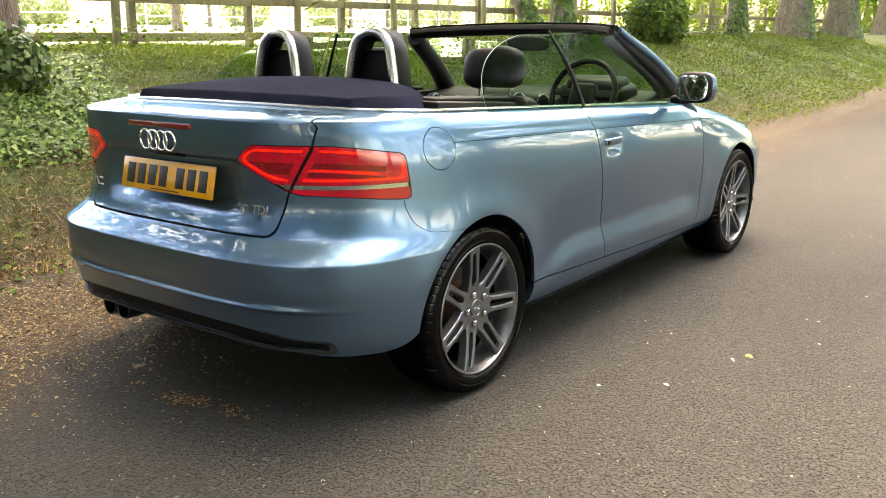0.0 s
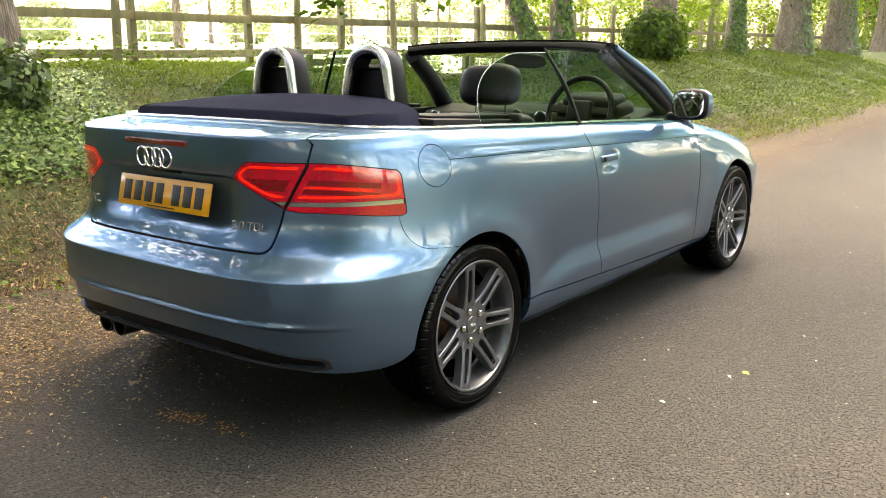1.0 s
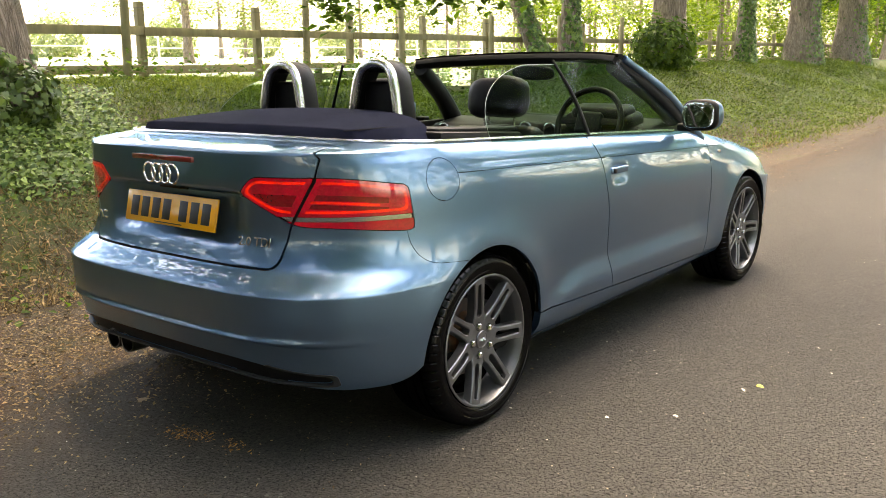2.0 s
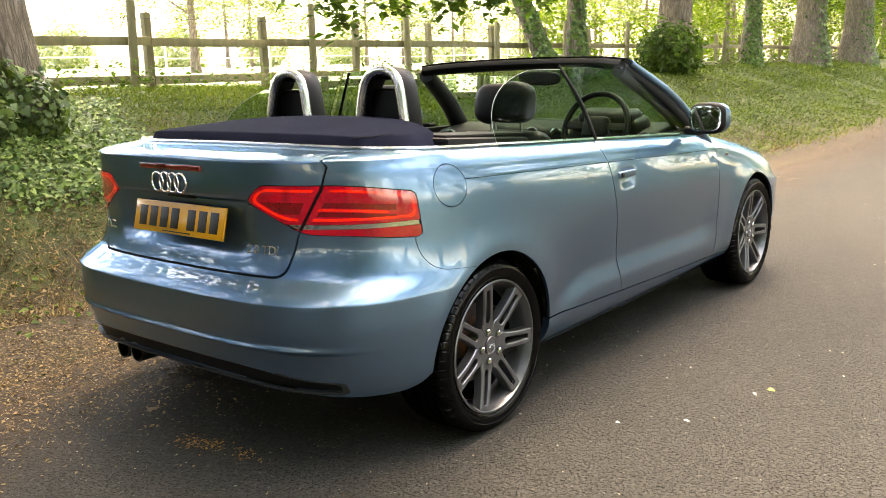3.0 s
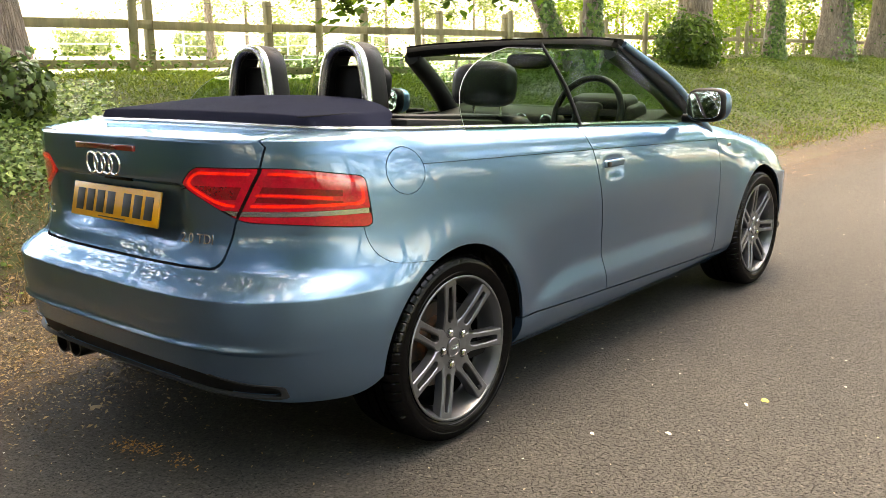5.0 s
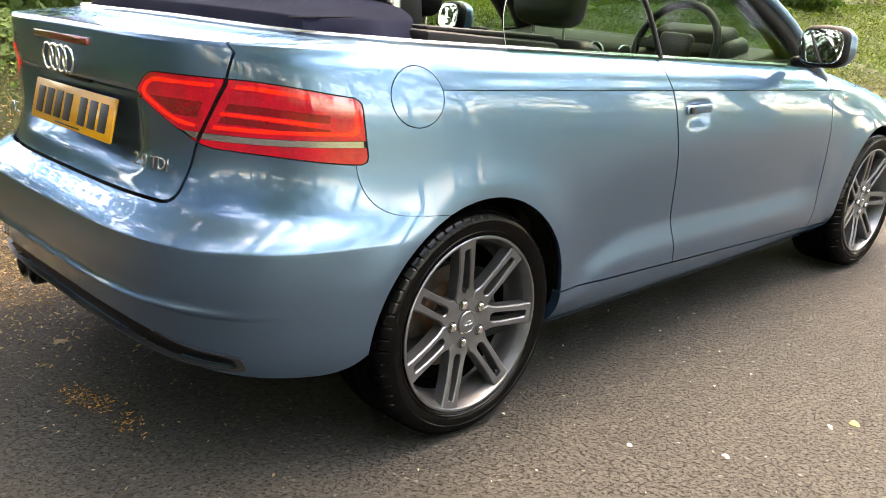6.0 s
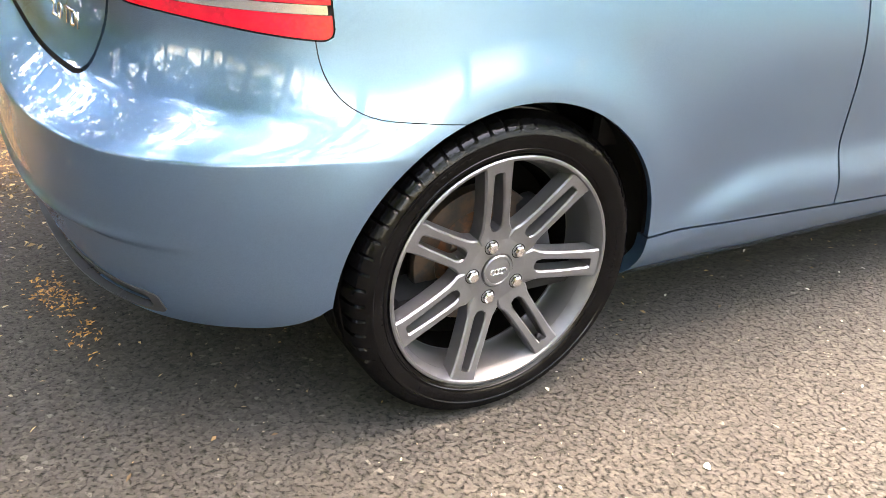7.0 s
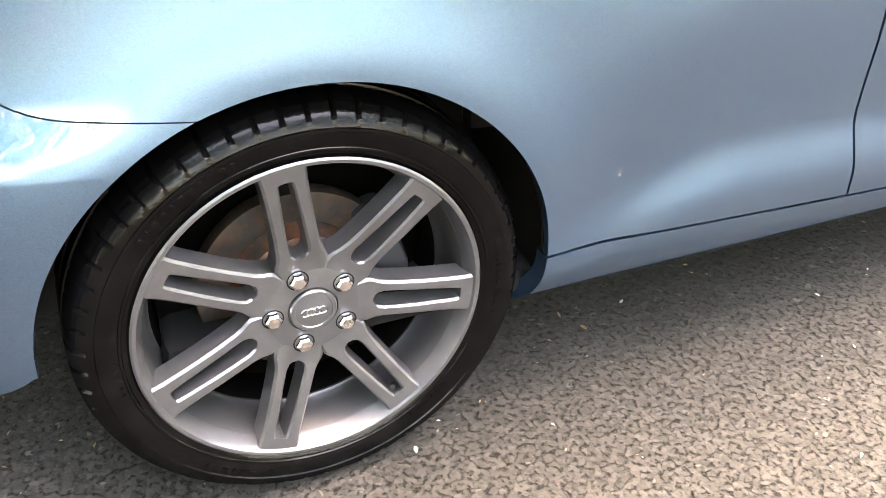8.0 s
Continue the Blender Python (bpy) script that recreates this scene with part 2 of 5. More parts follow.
# sunlight is put into this colour: a brighter, yellower copy of LEAF
NEAR_LEAF = leaf_material("sun_tinted_leaves", (0.075, 0.12, 0.012), (0.2, 0.26, 0.03), 0.5)
# paler still, with more distance haze in the colour
PALE_LEAF = leaf_material("pale_hazed_leaves", (0.15, 0.18, 0.11), (0.24, 0.265, 0.18), 0.3)
IVY = leaf_material("ivy_leaves", (0.03, 0.07, 0.015), (0.19, 0.27, 0.075), 0.15, 0.5)
GRASS = leaf_material("grass_blades", (0.035, 0.066, 0.006), (0.2, 0.225, 0.028), 0.35)
CLOVER = leaf_material("clover_leaves", (0.022, 0.05, 0.006), (0.14, 0.185, 0.024), 0.25)
FRESH = leaf_material("bramble_leaves", (0.03, 0.06, 0.018), (0.14, 0.2, 0.06), 0.25, 0.4)
# leaves of the unseen trees and shrubs that darken the car's reflections
DARK_LEAF = leaf_material("reflection_dark_leaves", (0.012, 0.024, 0.009), (0.035, 0.055, 0.02), 0.1)
ORANGE = leaf_material("bud_scales", (0.16, 0.075, 0.02), (0.42, 0.21, 0.065), 0.1)
STRAW = leaf_material("dry_litter", (0.036, 0.021, 0.011), (0.37, 0.25, 0.138), 0.1)
GRIT = leaf_material("dry_grit", (0.03, 0.025, 0.02), (0.36, 0.31, 0.24), 0.0)
YELLOW = leaf_material("yellow_leaf", (0.4, 0.36, 0.06), (0.5, 0.46, 0.1), 0.2)
PETAL = Shade("pale_petals", (0.4, 0.37, 0.31), 0.7).mat


def lamp_red_material(name, base, glow, strength):
    s = Shade(name, base, 0.1, Coat_Weight=1.0, Coat_Roughness=0.005)
    s.set("Emission Color", (*glow, 1))
    cells = s.voronoi(180)
    patches = s.noise(24, 3)
    power = s.node("MapRange", From_Min=0.35, From_Max=0.7, To_Min=0.35 * strength, To_Max=1.5 * strength)
    s.link(patches, power.inputs["Value"])
    s.feed("Emission Strength", power.outputs[0])
    s.bump(cells.outputs["Distance"], 0.06, 0.001)
    s.feed("Base Color", s.mix(tuple(0.8 * c for c in base), tuple(1.2 * c for c in base), cells.outputs["Color"]))
    return s.mat


LENS = lamp_red_material("red_lamp_lens", (0.22, 0.0012, 0.011), (1.0, 0.002, 0.02), 0.01)
POCKET = lamp_red_material("dark_red_lens_pocket", (0.1, 0.001, 0.004), (1.0, 0.003, 0.012), 0.004)
GLOW = lamp_red_material("lit_light_guide", (0.25, 0.004, 0.004), (1.0, 0.016, 0.006), 0.06)
CLEAR = Shade("clear_lamp_strip", (0.4, 0.38, 0.37), 0.12, 0.8, Coat_Weight=1.0).mat


# Mesh tools.
def build(name, verts, faces, material, parent=None, label="", smooth=True, angle=38):
    me = bpy.data.meshes.new(name)
    me.from_pydata([tuple(map(float, v)) for v in verts], [], [tuple(map(int, p)) for p in faces])
    me.validate()
    me.materials.append(material)
    if smooth:
        me.polygons.foreach_set("use_smooth", [True] * len(me.polygons))
        me.set_sharp_from_angle(angle=radians(angle))
    me.update()
    ob = new(name, me)
    if parent:
        ob.parent = parent
    if label:
        ob["label"] = label
    return ob


def part(name, bm, material, parent, label="", angle=38):
    bmesh.ops.recalc_face_normals(bm, faces=bm.faces)
    me = bpy.data.meshes.new(name)
    bm.to_mesh(me)
    bm.free()
    me.materials.append(material)
    me.polygons.foreach_set("use_smooth", [True] * len(me.polygons))
    me.set_sharp_from_angle(angle=radians(angle))
    ob = new(name, me)
    if parent:
        ob.parent = parent
    if label:
        ob["label"] = label
    return ob


def box(size, at=(0, 0, 0), bevel=0.0, turn=None, segments=2):
    """A bmesh box with rounded edges."""
    bm = bmesh.new()
    bmesh.ops.create_cube(bm, size=1)
    bmesh.ops.scale(bm, vec=size, verts=bm.verts)
    if bevel:
        bmesh.ops.bevel(bm, geom=bm.edges[:], offset=bevel, segments=segments, affect="EDGES", profile=0.5)
    m = Matrix.Translation(at)
    if turn:
        m = m @ pose(0, 0, 0, *turn)
    bmesh.ops.transform(bm, matrix=m, verts=bm.verts)
    return bm


def joined(*parts):
    out = bmesh.new()
    for bm in parts:
        me = bpy.data.meshes.new("joined")
        bm.to_mesh(me)
        bm.free()
        out.from_mesh(me)
        bpy.data.meshes.remove(me)
    return out


def lathe(profile, segments, axis="x", centre=(0, 0, 0), closed=False, wobble=None):
    """Verts and faces of a profile of (along the axis, radius), turned round it."""
    profile = np.array(profile, float)
    n = len(profile)
    verts, faces = [], []
    for k in range(segments):
        a = 2 * math.pi * k / segments
        for i, (h, r) in enumerate(profile):
            if wobble:
                r = r + wobble(k, i)
            c, s = r * math.cos(a), r * math.sin(a)
            v = {"x": (h, c, s), "y": (c, h, s), "z": (c, s, h)}[axis]
            verts.append(tuple(np.add(v, centre)))
    for k in range(segments):
        k2 = (k + 1) % segments
        for i in range(n if closed else n - 1):
            j = (i + 1) % n
            faces.append((k * n + i, k2 * n + i, k2 * n + j, k * n + j))
    return verts, faces


def tube(points, radii, sides=8, caps=True, squash=1.0):
    """Verts and faces of a tube along points."""
    pts = [Vector(p) for p in points]
    radii = radii if hasattr(radii, "__len__") else [radii] * len(pts)
    verts, faces = [], []
    side = None
    for i, p in enumerate(pts):
        way = (pts[min(i + 1, len(pts) - 1)] - pts[max(i - 1, 0)]).normalized()
        if side is None:
            side = way.cross(Vector((0, 0, 1)) if abs(way.z) < 0.9 else Vector((1, 0, 0))).normalized()
        side = (side - way * side.dot(way)).normalized()
        up = way.cross(side)
        for k in range(sides):
            a = 2 * math.pi * k / sides
            verts.append(tuple(p + float(radii[i]) * (math.cos(a) * side + squash * math.sin(a) * up)))
    for i in range(len(pts) - 1):
        for k in range(sides):
            k2 = (k + 1) % sides
            faces.append((i * sides + k, i * sides + k2, (i + 1) * sides + k2, (i + 1) * sides + k))
    if caps:
        faces.append(tuple(reversed(range(sides))))
        faces.append(tuple(range((len(pts) - 1) * sides, len(pts) * sides)))
    return verts, faces


def merge(*pieces):
    verts, faces = [], []
    for v, p in pieces:
        base = len(verts)
        verts += list(v)
        faces += [tuple(i + base for i in q) for q in p]
    return verts, faces


def spline(points, n):
    """n points on a smooth curve through the points."""
    p = np.array(points, float)
    t = np.linspace(0, len(p) - 1, n)
    i = np.clip(t.astype(int), 0, len(p) - 2)
    f = (t - i)[:, None]
    q = np.vstack([2 * p[0] - p[1], p, 2 * p[-1] - p[-2]])
    a, b, c, d = q[i], q[i + 1], q[i + 2], q[i + 3]
    return 0.5 * (2 * b + (c - a) * f + (2 * a - 5 * b + 4 * c - d) * f**2 + (3 * b - a - 3 * c + d) * f**3)


def ease(a, b, x):
    t = np.clip((np.asarray(x, float) - a) / (b - a), 0, 1)
    return t * t * (3 - 2 * t)


def smin(a, b, k):
    h = np.clip(0.5 + 0.5 * (b - a) / k, 0, 1)
    return b * (1 - h) + a * h - k * h * (1 - h)


def smax(a, b, k):
    return -smin(-a, -b, k)


def clip(verts, faces, keep):
    """Cuts a surface along keep = 0 and keeps the side where it is above. keep takes an array of places."""
    verts = np.asarray(verts, float)
    val = keep(verts)
    out, fresh, made = [], [], {}
    base = len(verts)
    inside = val >= 0

    def cross(a, b):
        key = (a, b) if a < b else (b, a)
        if key not in made:
            t = val[a] / (val[a] - val[b])
            made[key] = base + len(fresh)
            fresh.append(verts[a] + t * (verts[b] - verts[a]))
        return made[key]

    for p in faces:
        flags = [inside[i] for i in p]
        if all(flags):
            out.append(p)
        elif any(flags):
            q = []
            for a, b in zip(p, p[1:] + p[:1]):
                if inside[a]:
                    q.append(a)
                if inside[a] != inside[b]:
                    q.append(cross(a, b))
            if len(q) > 2:
                out.append(tuple(q))
    if fresh:
        verts = np.vstack([verts, fresh])
    used = sorted({i for p in out for i in p})
    place = {old: k for k, old in enumerate(used)}
    return verts[used] if used else np.zeros((0, 3)), [tuple(place[i] for i in p) for p in out]


def finer(verts, faces):
    """Splits every face into smaller triangles."""
    verts, mids, out = [tuple(v) for v in verts], {}, []

    def mid(a, b):
        key = (min(a, b), max(a, b))
        if key not in mids:
            mids[key] = len(verts)
            verts.append(tuple((np.array(verts[a]) + np.array(verts[b])) / 2))
        return mids[key]

    for p in faces:
        for b, c in zip(p[1:-1], p[2:]):
            a = p[0]
            ab, bc, ca = mid(a, b), mid(b, c), mid(c, a)
            out += [(a, ab, ca), (ab, b, bc), (ca, bc, c), (ab, bc, ca)]
    return np.array(verts), out


def normals_of(verts, faces):
    n = np.zeros_like(verts)
    for p in faces:
        c = np.zeros(3)
        for a, b in zip(p[1:-1], p[2:]):
            c += np.cross(verts[a] - verts[p[0]], verts[b] - verts[p[0]])
        for i in p:
            n[i] += c
    return n / np.maximum(np.linalg.norm(n, axis=1), 1e-12)[:, None]


def folded(verts, faces, depth=0.012):
    """Turns the free edges of a panel inwards, so that it has a visible thickness."""
    n = normals_of(verts, faces)
    count = {}
    for p in faces:
        for a, b in zip(p, p[1:] + p[:1]):
            count[(a, b)] = count.get((a, b), 0) + 1
    rim = [e for e in count if (e[1], e[0]) not in count]
    verts, faces = list(map(tuple, verts)), list(faces)
    ring = {}
    for a, b in rim:
        for i in (a, b):
            if i not in ring:
                p, d = np.array(verts[i]), n[i]
                ring[i] = len(verts)
                verts += [tuple(p), tuple(p - d * depth)]
        faces.append((ring[b], ring[a], ring[a] + 1, ring[b] + 1))
    return verts, faces


def mirrored(verts, faces):
    return [(-x, y, z) for x, y, z in verts], [tuple(reversed(p)) for p in faces]


# The car.
HUB_Z, AXLE_F, ARCH = 0.312, 2.578, 0.347
# Body levels from the sill up: height, half width, rearmost y, squareness of the rear corner.
LEVELS = [
    (0.205, 0.800, -0.640, 4.0), (0.250, 0.842, -0.700, 4.0), (0.330, 0.866, -0.742, 4.0), (0.416, 0.8748, -0.7615, 4.0), (0.428, 0.8758, -0.7635, 4.0), (0.448, 0.8772, -0.766, 4.0),
    (0.510, 0.881, -0.7705, 4.0), (0.583, 0.8825, -0.7695, 4.0), (0.597, 0.8825, -0.759, 3.9), (0.660, 0.882, -0.688, 3.4),
    (0.760, 0.880, -0.668, 3.2), (0.870, 0.873, -0.674, 3.2), (0.935, 0.862, -0.682, 3.2), (0.988, 0.846, -0.681, 3.3),
    (1.016, 0.828, -0.680, 3.4), (1.026, 0.819, -0.668, 3.6), (1.035, 0.810, -0.590, 4.2), (1.048, 0.796, -0.405, 5.0),
]


def belt_drop(y):
    """How far the waistline has come down at y."""
    y = np.asarray(y, float)
    run = np.clip(y + 0.25, 0, 2.2)
    return 0.058 * run * ease(-0.4, 0.5, y) + 0.17 * np.clip((y - 1.9) / 0.95, 0, 3) ** 1.25


def swage(y):
    """Height of the pressed line along the side."""
    return 0.887 - 0.042 * (y - 0.81)


def style(p):
    """Bends the plain shell: falling waistline, bowed sides, swage lines, flared arches, handle cup, plate recess."""
    x, y, z = p[:, 0].copy(), p[:, 1].copy(), p[:, 2].copy()
    side = ease(0.62, 0.76, x)
    z -= ease(0.5, 1.0, z) * belt_drop(y)
    sag = np.clip(0.0294 + 0.0497 * np.maximum(y, -0.3) - belt_drop(y), 0, 1)
    across = (np.clip(x, 0, 0.8) / 0.8) ** 2
    z -= sag * ease(0.88, 1.0, z) * (across + 0.4 * (1 - across) * ease(1.028, 1.045, z))
    x -= 0.012 * ((y - 1.1) / 1.4) ** 2 * side * ease(-0.2, 0.4, y)
    x -= side * ease(-0.22, 0.12, y) * 0.006 * ease(0.0, 0.03, z - swage(y))
    ledge = ease(0.26, 0.55, y) * (1 - ease(1.85, 2.12, y))
    shelf = 0.468 - 0.10 * (1 - ease(0.30, 0.72, y)) - 0.01 * (y - 0.9)
    x -= side * ledge * 0.022 * (ease(0.26, 0.0, z - shelf) - ease(0.008, -0.115, z - shelf))
    for hub in (0.0, AXLE_F):
        r = np.hypot(y - hub, z - HUB_Z)
        x += side * 0.014 * np.exp(-(((r - 0.345) / 0.085) ** 2)) * ease(0.2, 0.3, z)
    cup = np.exp(-(np.abs((y - 0.985) / 0.06) ** 4 + np.abs((z - 0.806) / 0.036) ** 4))
    x -= side * 0.013 * cup
    rear = ease(-0.5, -0.6, y)
    crease = ease(-0.35, -0.6, y) * ease(0.86, 0.45, x)
    y += crease * (0.017 * ease(0.436, 0.424, z) * ease(0.26, 0.38, z) - 0.009 * np.exp(-(((z - 0.440) / 0.010) ** 2)))
    y += rear * 0.035 * ease(0.40, 0.30, x) * ease(0.69, 0.76, z) * ease(0.895, 0.880, z)
    return np.stack([x, y, z], 1)


def through_levels(z, rows, n):
    """Smooth rows between the levels, never swinging past them."""
    h = np.diff(z)[:, None]
    d = np.diff(rows, axis=0) / h
    m = np.zeros_like(rows)
    m[0], m[-1] = d[0], d[-1]
    same = d[:-1] * d[1:] > 0
    w1, w2 = 2 * h[1:] + h[:-1], h[1:] + 2 * h[:-1]
    safe = np.where(same, 1.0, np.nan)
    m[1:-1] = np.nan_to_num((w1 + w2) / (w1 / (d[:-1] * safe) + w2 / (d[1:] * safe)))
    out = []
    for k in range(len(h)):
        for t in np.arange(n) / n:
            out.append((2 * t ** 3 - 3 * t ** 2 + 1) * rows[k] + (t ** 3 - 2 * t ** 2 + t) * h[k] * m[k] + (3 * t ** 2 - 2 * t ** 3) * rows[k + 1] + (t ** 3 - t ** 2) * h[k] * m[k + 1])
    return np.array(out + [rows[-1]])


def shell():
    """The right half of the body as one fine grid: rear middle, round the corner, along the side, to the nose."""
    rows = []
    t = np.linspace(0, 1, 3001)
    th = math.pi / 2 * t ** 2 / (t ** 2 + (1 - t) ** 2)
    for z, w, rear, n in LEVELS:
        px, py = w * np.sin(th) ** (2 / n), 0.1 - (0.1 - rear) * np.cos(th) ** (2 / n)
        s = np.r_[0, np.cumsum(np.hypot(np.diff(px), np.diff(py)))]
        u = np.linspace(0, s[-1], 90)
        a = np.stack([np.interp(u, s, px), np.interp(u, s, py)], 1)
        ys = np.linspace(0.1, 2.85, 190)[1:]
        b = np.stack([np.full(len(ys), w), ys], 1)
        nose = 3.36 - 0.35 * max(0.0, z - 0.7)
        t2 = np.linspace(0, math.pi / 2, 30)[1:]
        c = np.stack([w * np.cos(t2) ** (2 / 3.0), 2.85 + (nose - 2.85) * np.sin(t2) ** (2 / 3.0)], 1)
        plan = np.vstack([a, b, c])
        rows.append(np.column_stack([plan, np.full(len(plan), z)]))
    rows = np.array(rows)
    v = through_levels(rows[:, 0, 2], rows.reshape(len(rows), -1), 9)
    nv, nu = len(v), rows.shape[1]
    verts = style(v.reshape(-1, 3))
    faces = [(i * nu + j, i * nu + j + 1, (i + 1) * nu + j + 1, (i + 1) * nu + j) for i in range(nv - 1) for j in range(nu - 1)]
    return verts, faces, verts.reshape(nv, nu, 3)


def boot_edge(z):
    return np.interp(z, [0.64, 0.70, 0.786, 0.93, 1.0, 1.05], [0.515, 0.525, 0.550, 0.630, 0.645, 0.600])


def in_boot(p):
    return smin(boot_edge(p[:, 2]) - p[:, 0], p[:, 2] - 0.652, 0.04)


def in_lamp(p):
    x, y, z = p.T
    top = 0.944 - 0.034 * ease(-0.58, -0.3, y) - z
    low = z - np.where(x < 0.6, 0.785, 0.785 - 0.02 * ease(-0.6, -0.34, y))
    tip_low, tip_top = (z - 0.887 + 0.5 * (x - 0.366)) * 0.9, (0.887 + 0.95 * (x - 0.366) - z) * 0.72
    f = smin(smin(top, low, 0.012), -0.343 - y - 0.1 * (z - 0.84), 0.02)
    return smin(f, smin(tip_low, tip_top, 0.02), 0.02)


def lamp_split(p):
    return p[:, 0] - boot_edge(p[:, 2])


def in_bumper(p):
    f = smax(0.634 - 0.09 * (p[:, 1] + 0.13) - p[:, 2], -0.357 - p[:, 1] - 0.12 * (p[:, 2] - 0.7), 0.10)
    return np.minimum(np.minimum(f, 0.05 - p[:, 1]), 0.80 - p[:, 2])


def in_slot(p):
    """The dark channel low in the rear bumper."""
    x, z = np.abs(p[:, 0]), p[:, 2]
    mid = 0.333 - 0.020 * ease(0.3, 0.74, x)
    return smin(0.026 * (1 - 0.3 * ease(0.45, 0.72, x)) - np.abs(z - mid), (0.715 - x) * 0.35, 0.012)


def arch_out(p, r=ARCH):
    a = np.hypot(p[:, 1], p[:, 2] - HUB_Z) - r
    b = np.hypot(p[:, 1] - AXLE_F, p[:, 2] - HUB_Z) - r
    return np.minimum(a, b)


def door_rear(p):
    return p[:, 1] - np.interp(p[:, 2], [0.22, 0.33, 0.45, 0.60, 0.887, 0.97, 1.0], [0.985, 0.95, 0.922, 0.898, 0.838, 0.822, 0.815])


def sill_line(p):
    return p[:, 2] - (0.334 - 0.040 * (p[:, 1] - 0.34))


def in_flap(p):
    return 1 - np.hypot((p[:, 1] + 0.212) / 0.071, (p[:, 2] - 0.913) / 0.069)


GAP = 0.0028


def cut(verts, faces, *keeps):
    for keep in keeps:
        verts, faces = clip(verts, faces, keep)
    return verts, faces


def raised(verts, faces, by):
    return verts + by * normals_of(verts, faces), faces


def car_body(car):
    V, F, grid = shell()
    rear = cut(V, F, lambda p: 0.5 - p[:, 1])
    side = cut(V, F, lambda p: p[:, 0] - 0.3, lambda p: 2.9 - p[:, 1])
    skin = dict(angle=32)

    def put(name, piece, material=PAINT, depth=0.014, parent=car, label="", sides="RL", fold=True):
        """Panels: RL for one on each side, B for one that spans both."""
        v, p = folded(*piece, depth) if fold else (list(map(tuple, piece[0])), piece[1])
        if sides == "B":
            v, p = merge((v, p), mirrored(v, p))
            return build(name, v, p, material, parent, label, **skin)
        made = build(name, v, p, material, parent, label, **skin)
        if "L" in sides:
            build(name, *mirrored(v, p), material, parent, label, **skin)
        return made

    def pressed(piece):
        """A panel with the fine groove of the swage line pressed into it."""
        width = lambda p: 0.0011 * (p[:, 1] > -0.165) * (p[:, 1] < 2.35)
        upper = cut(*piece, lambda p: p[:, 2] - swage(p[:, 1]) - width(p))
        lower = cut(*piece, lambda p: swage(p[:, 1]) - p[:, 2] - width(p))
        return merge(*(folded(*q, 0.012) for q in (upper, lower)))

    out_lamp = lambda p: -in_lamp(p) - 0.0003
    # rear bumper and the dark channel in it
    put("rear_bumper", cut(*rear, lambda p: in_bumper(p) - 0.0008, lambda p: -in_boot(p) - GAP * 1.5, out_lamp, arch_out,
                           lambda p: p[:, 2] - 0.272 - 0.034 * ease(0.80, 0.45, p[:, 0]) - 0.045 * np.clip((p[:, 1] + 0.47) / 0.12, 0, 1) ** 2.5, lambda p: -in_slot(p)), sides="B", depth=0.02)
    low = finer(*finer(*cut(*rear, lambda p: 0.40 - p[:, 2], lambda p: p[:, 2] - 0.25, lambda p: -0.2 - p[:, 1])))
    slot = cut(*low, lambda p: in_slot(p) + 0.004, lambda p: -0.2 - p[:, 1])
    put("diffuser", raised(*slot, -0.016), PLASTIC, sides="B", label="matt black diffuser channel")
    rim = cut(*low, lambda p: in_slot(p) + 0.0042, lambda p: (0.75 - p[:, 0]) * 0.2, lambda p: -in_slot(p) + 0.001, lambda p: 0.333 - 0.020 * ease(0.3, 0.74, p[:, 0]) - p[:, 2] + 0.05 * ease(0.40, 0.60, p[:, 0]), lambda p: -0.2 - p[:, 1])
    put("diffuser_blade", raised(*rim, 0.003), SATIN, sides="B", label="dark grey lower blade")
    # boot lid
    put("boot_lid", cut(*rear, lambda p: in_boot(p) - GAP, out_lamp), sides="B")
    # tail lights
    lamp = finer(*finer(*cut(*rear, lambda p: in_lamp(p) - 0.0006)))
    for k, s in enumerate((1, -1)):
        flip = (lambda v, p: (list(map(tuple, v)), p)) if s > 0 else mirrored
        body = build("tail_light", *flip(*folded(*raised(*lamp, -0.003), 0.02)), DARK, car, "red lit wrap-round tail light")
        for name, side_of in (("outer_lens", 1), ("inner_lens", -1)):
            edge = lambda p, q=side_of: q * lamp_split(p) - 0.0055
            lens = cut(*lamp, edge, lambda p: np.abs(p[:, 2] - 0.812) - 0.0078)
            build(name, *flip(*folded(*raised(*cut(*lens, lambda p: in_lamp(p) - 0.0028), 0.001), 0.006)), LENS, body, "glossy red lens")
            strip = cut(*lamp, edge, lambda p: 0.0070 - np.abs(p[:, 2] - 0.812), lambda p: in_lamp(p) - 0.008)
            build("reversing_lamp", *flip(*raised(*strip, 0.0015)), CLEAR, body, "clear reversing strip")
            ring = cut(*lamp, edge, lambda p: 0.0042 - np.abs(smin(in_lamp(p), p[:, 2] - 0.818, 0.02) - 0.017), lambda p: np.abs(lamp_split(p)) - 0.022)
            build("light_guide", *flip(*raised(*ring, 0.002)), GLOW, body, "glowing red light guide")
            for low, high in ((0.846, 0.8605), (0.8735, 0.891)) if side_of > 0 else ((0.852, 0.889),):
                room = cut(*lamp, edge, lambda p: (high - low) / 2 - np.abs(p[:, 2] - (low + high) / 2 + 0.02 * ease(-0.6, -0.34, p[:, 1])), lambda p: in_lamp(p) - 0.026, lambda p: np.abs(lamp_split(p)) - 0.028, lambda p: -0.415 - p[:, 1])
                build("lens_pocket", *flip(*raised(*room, 0.0015)), POCKET, body, "dark red lens pocket")
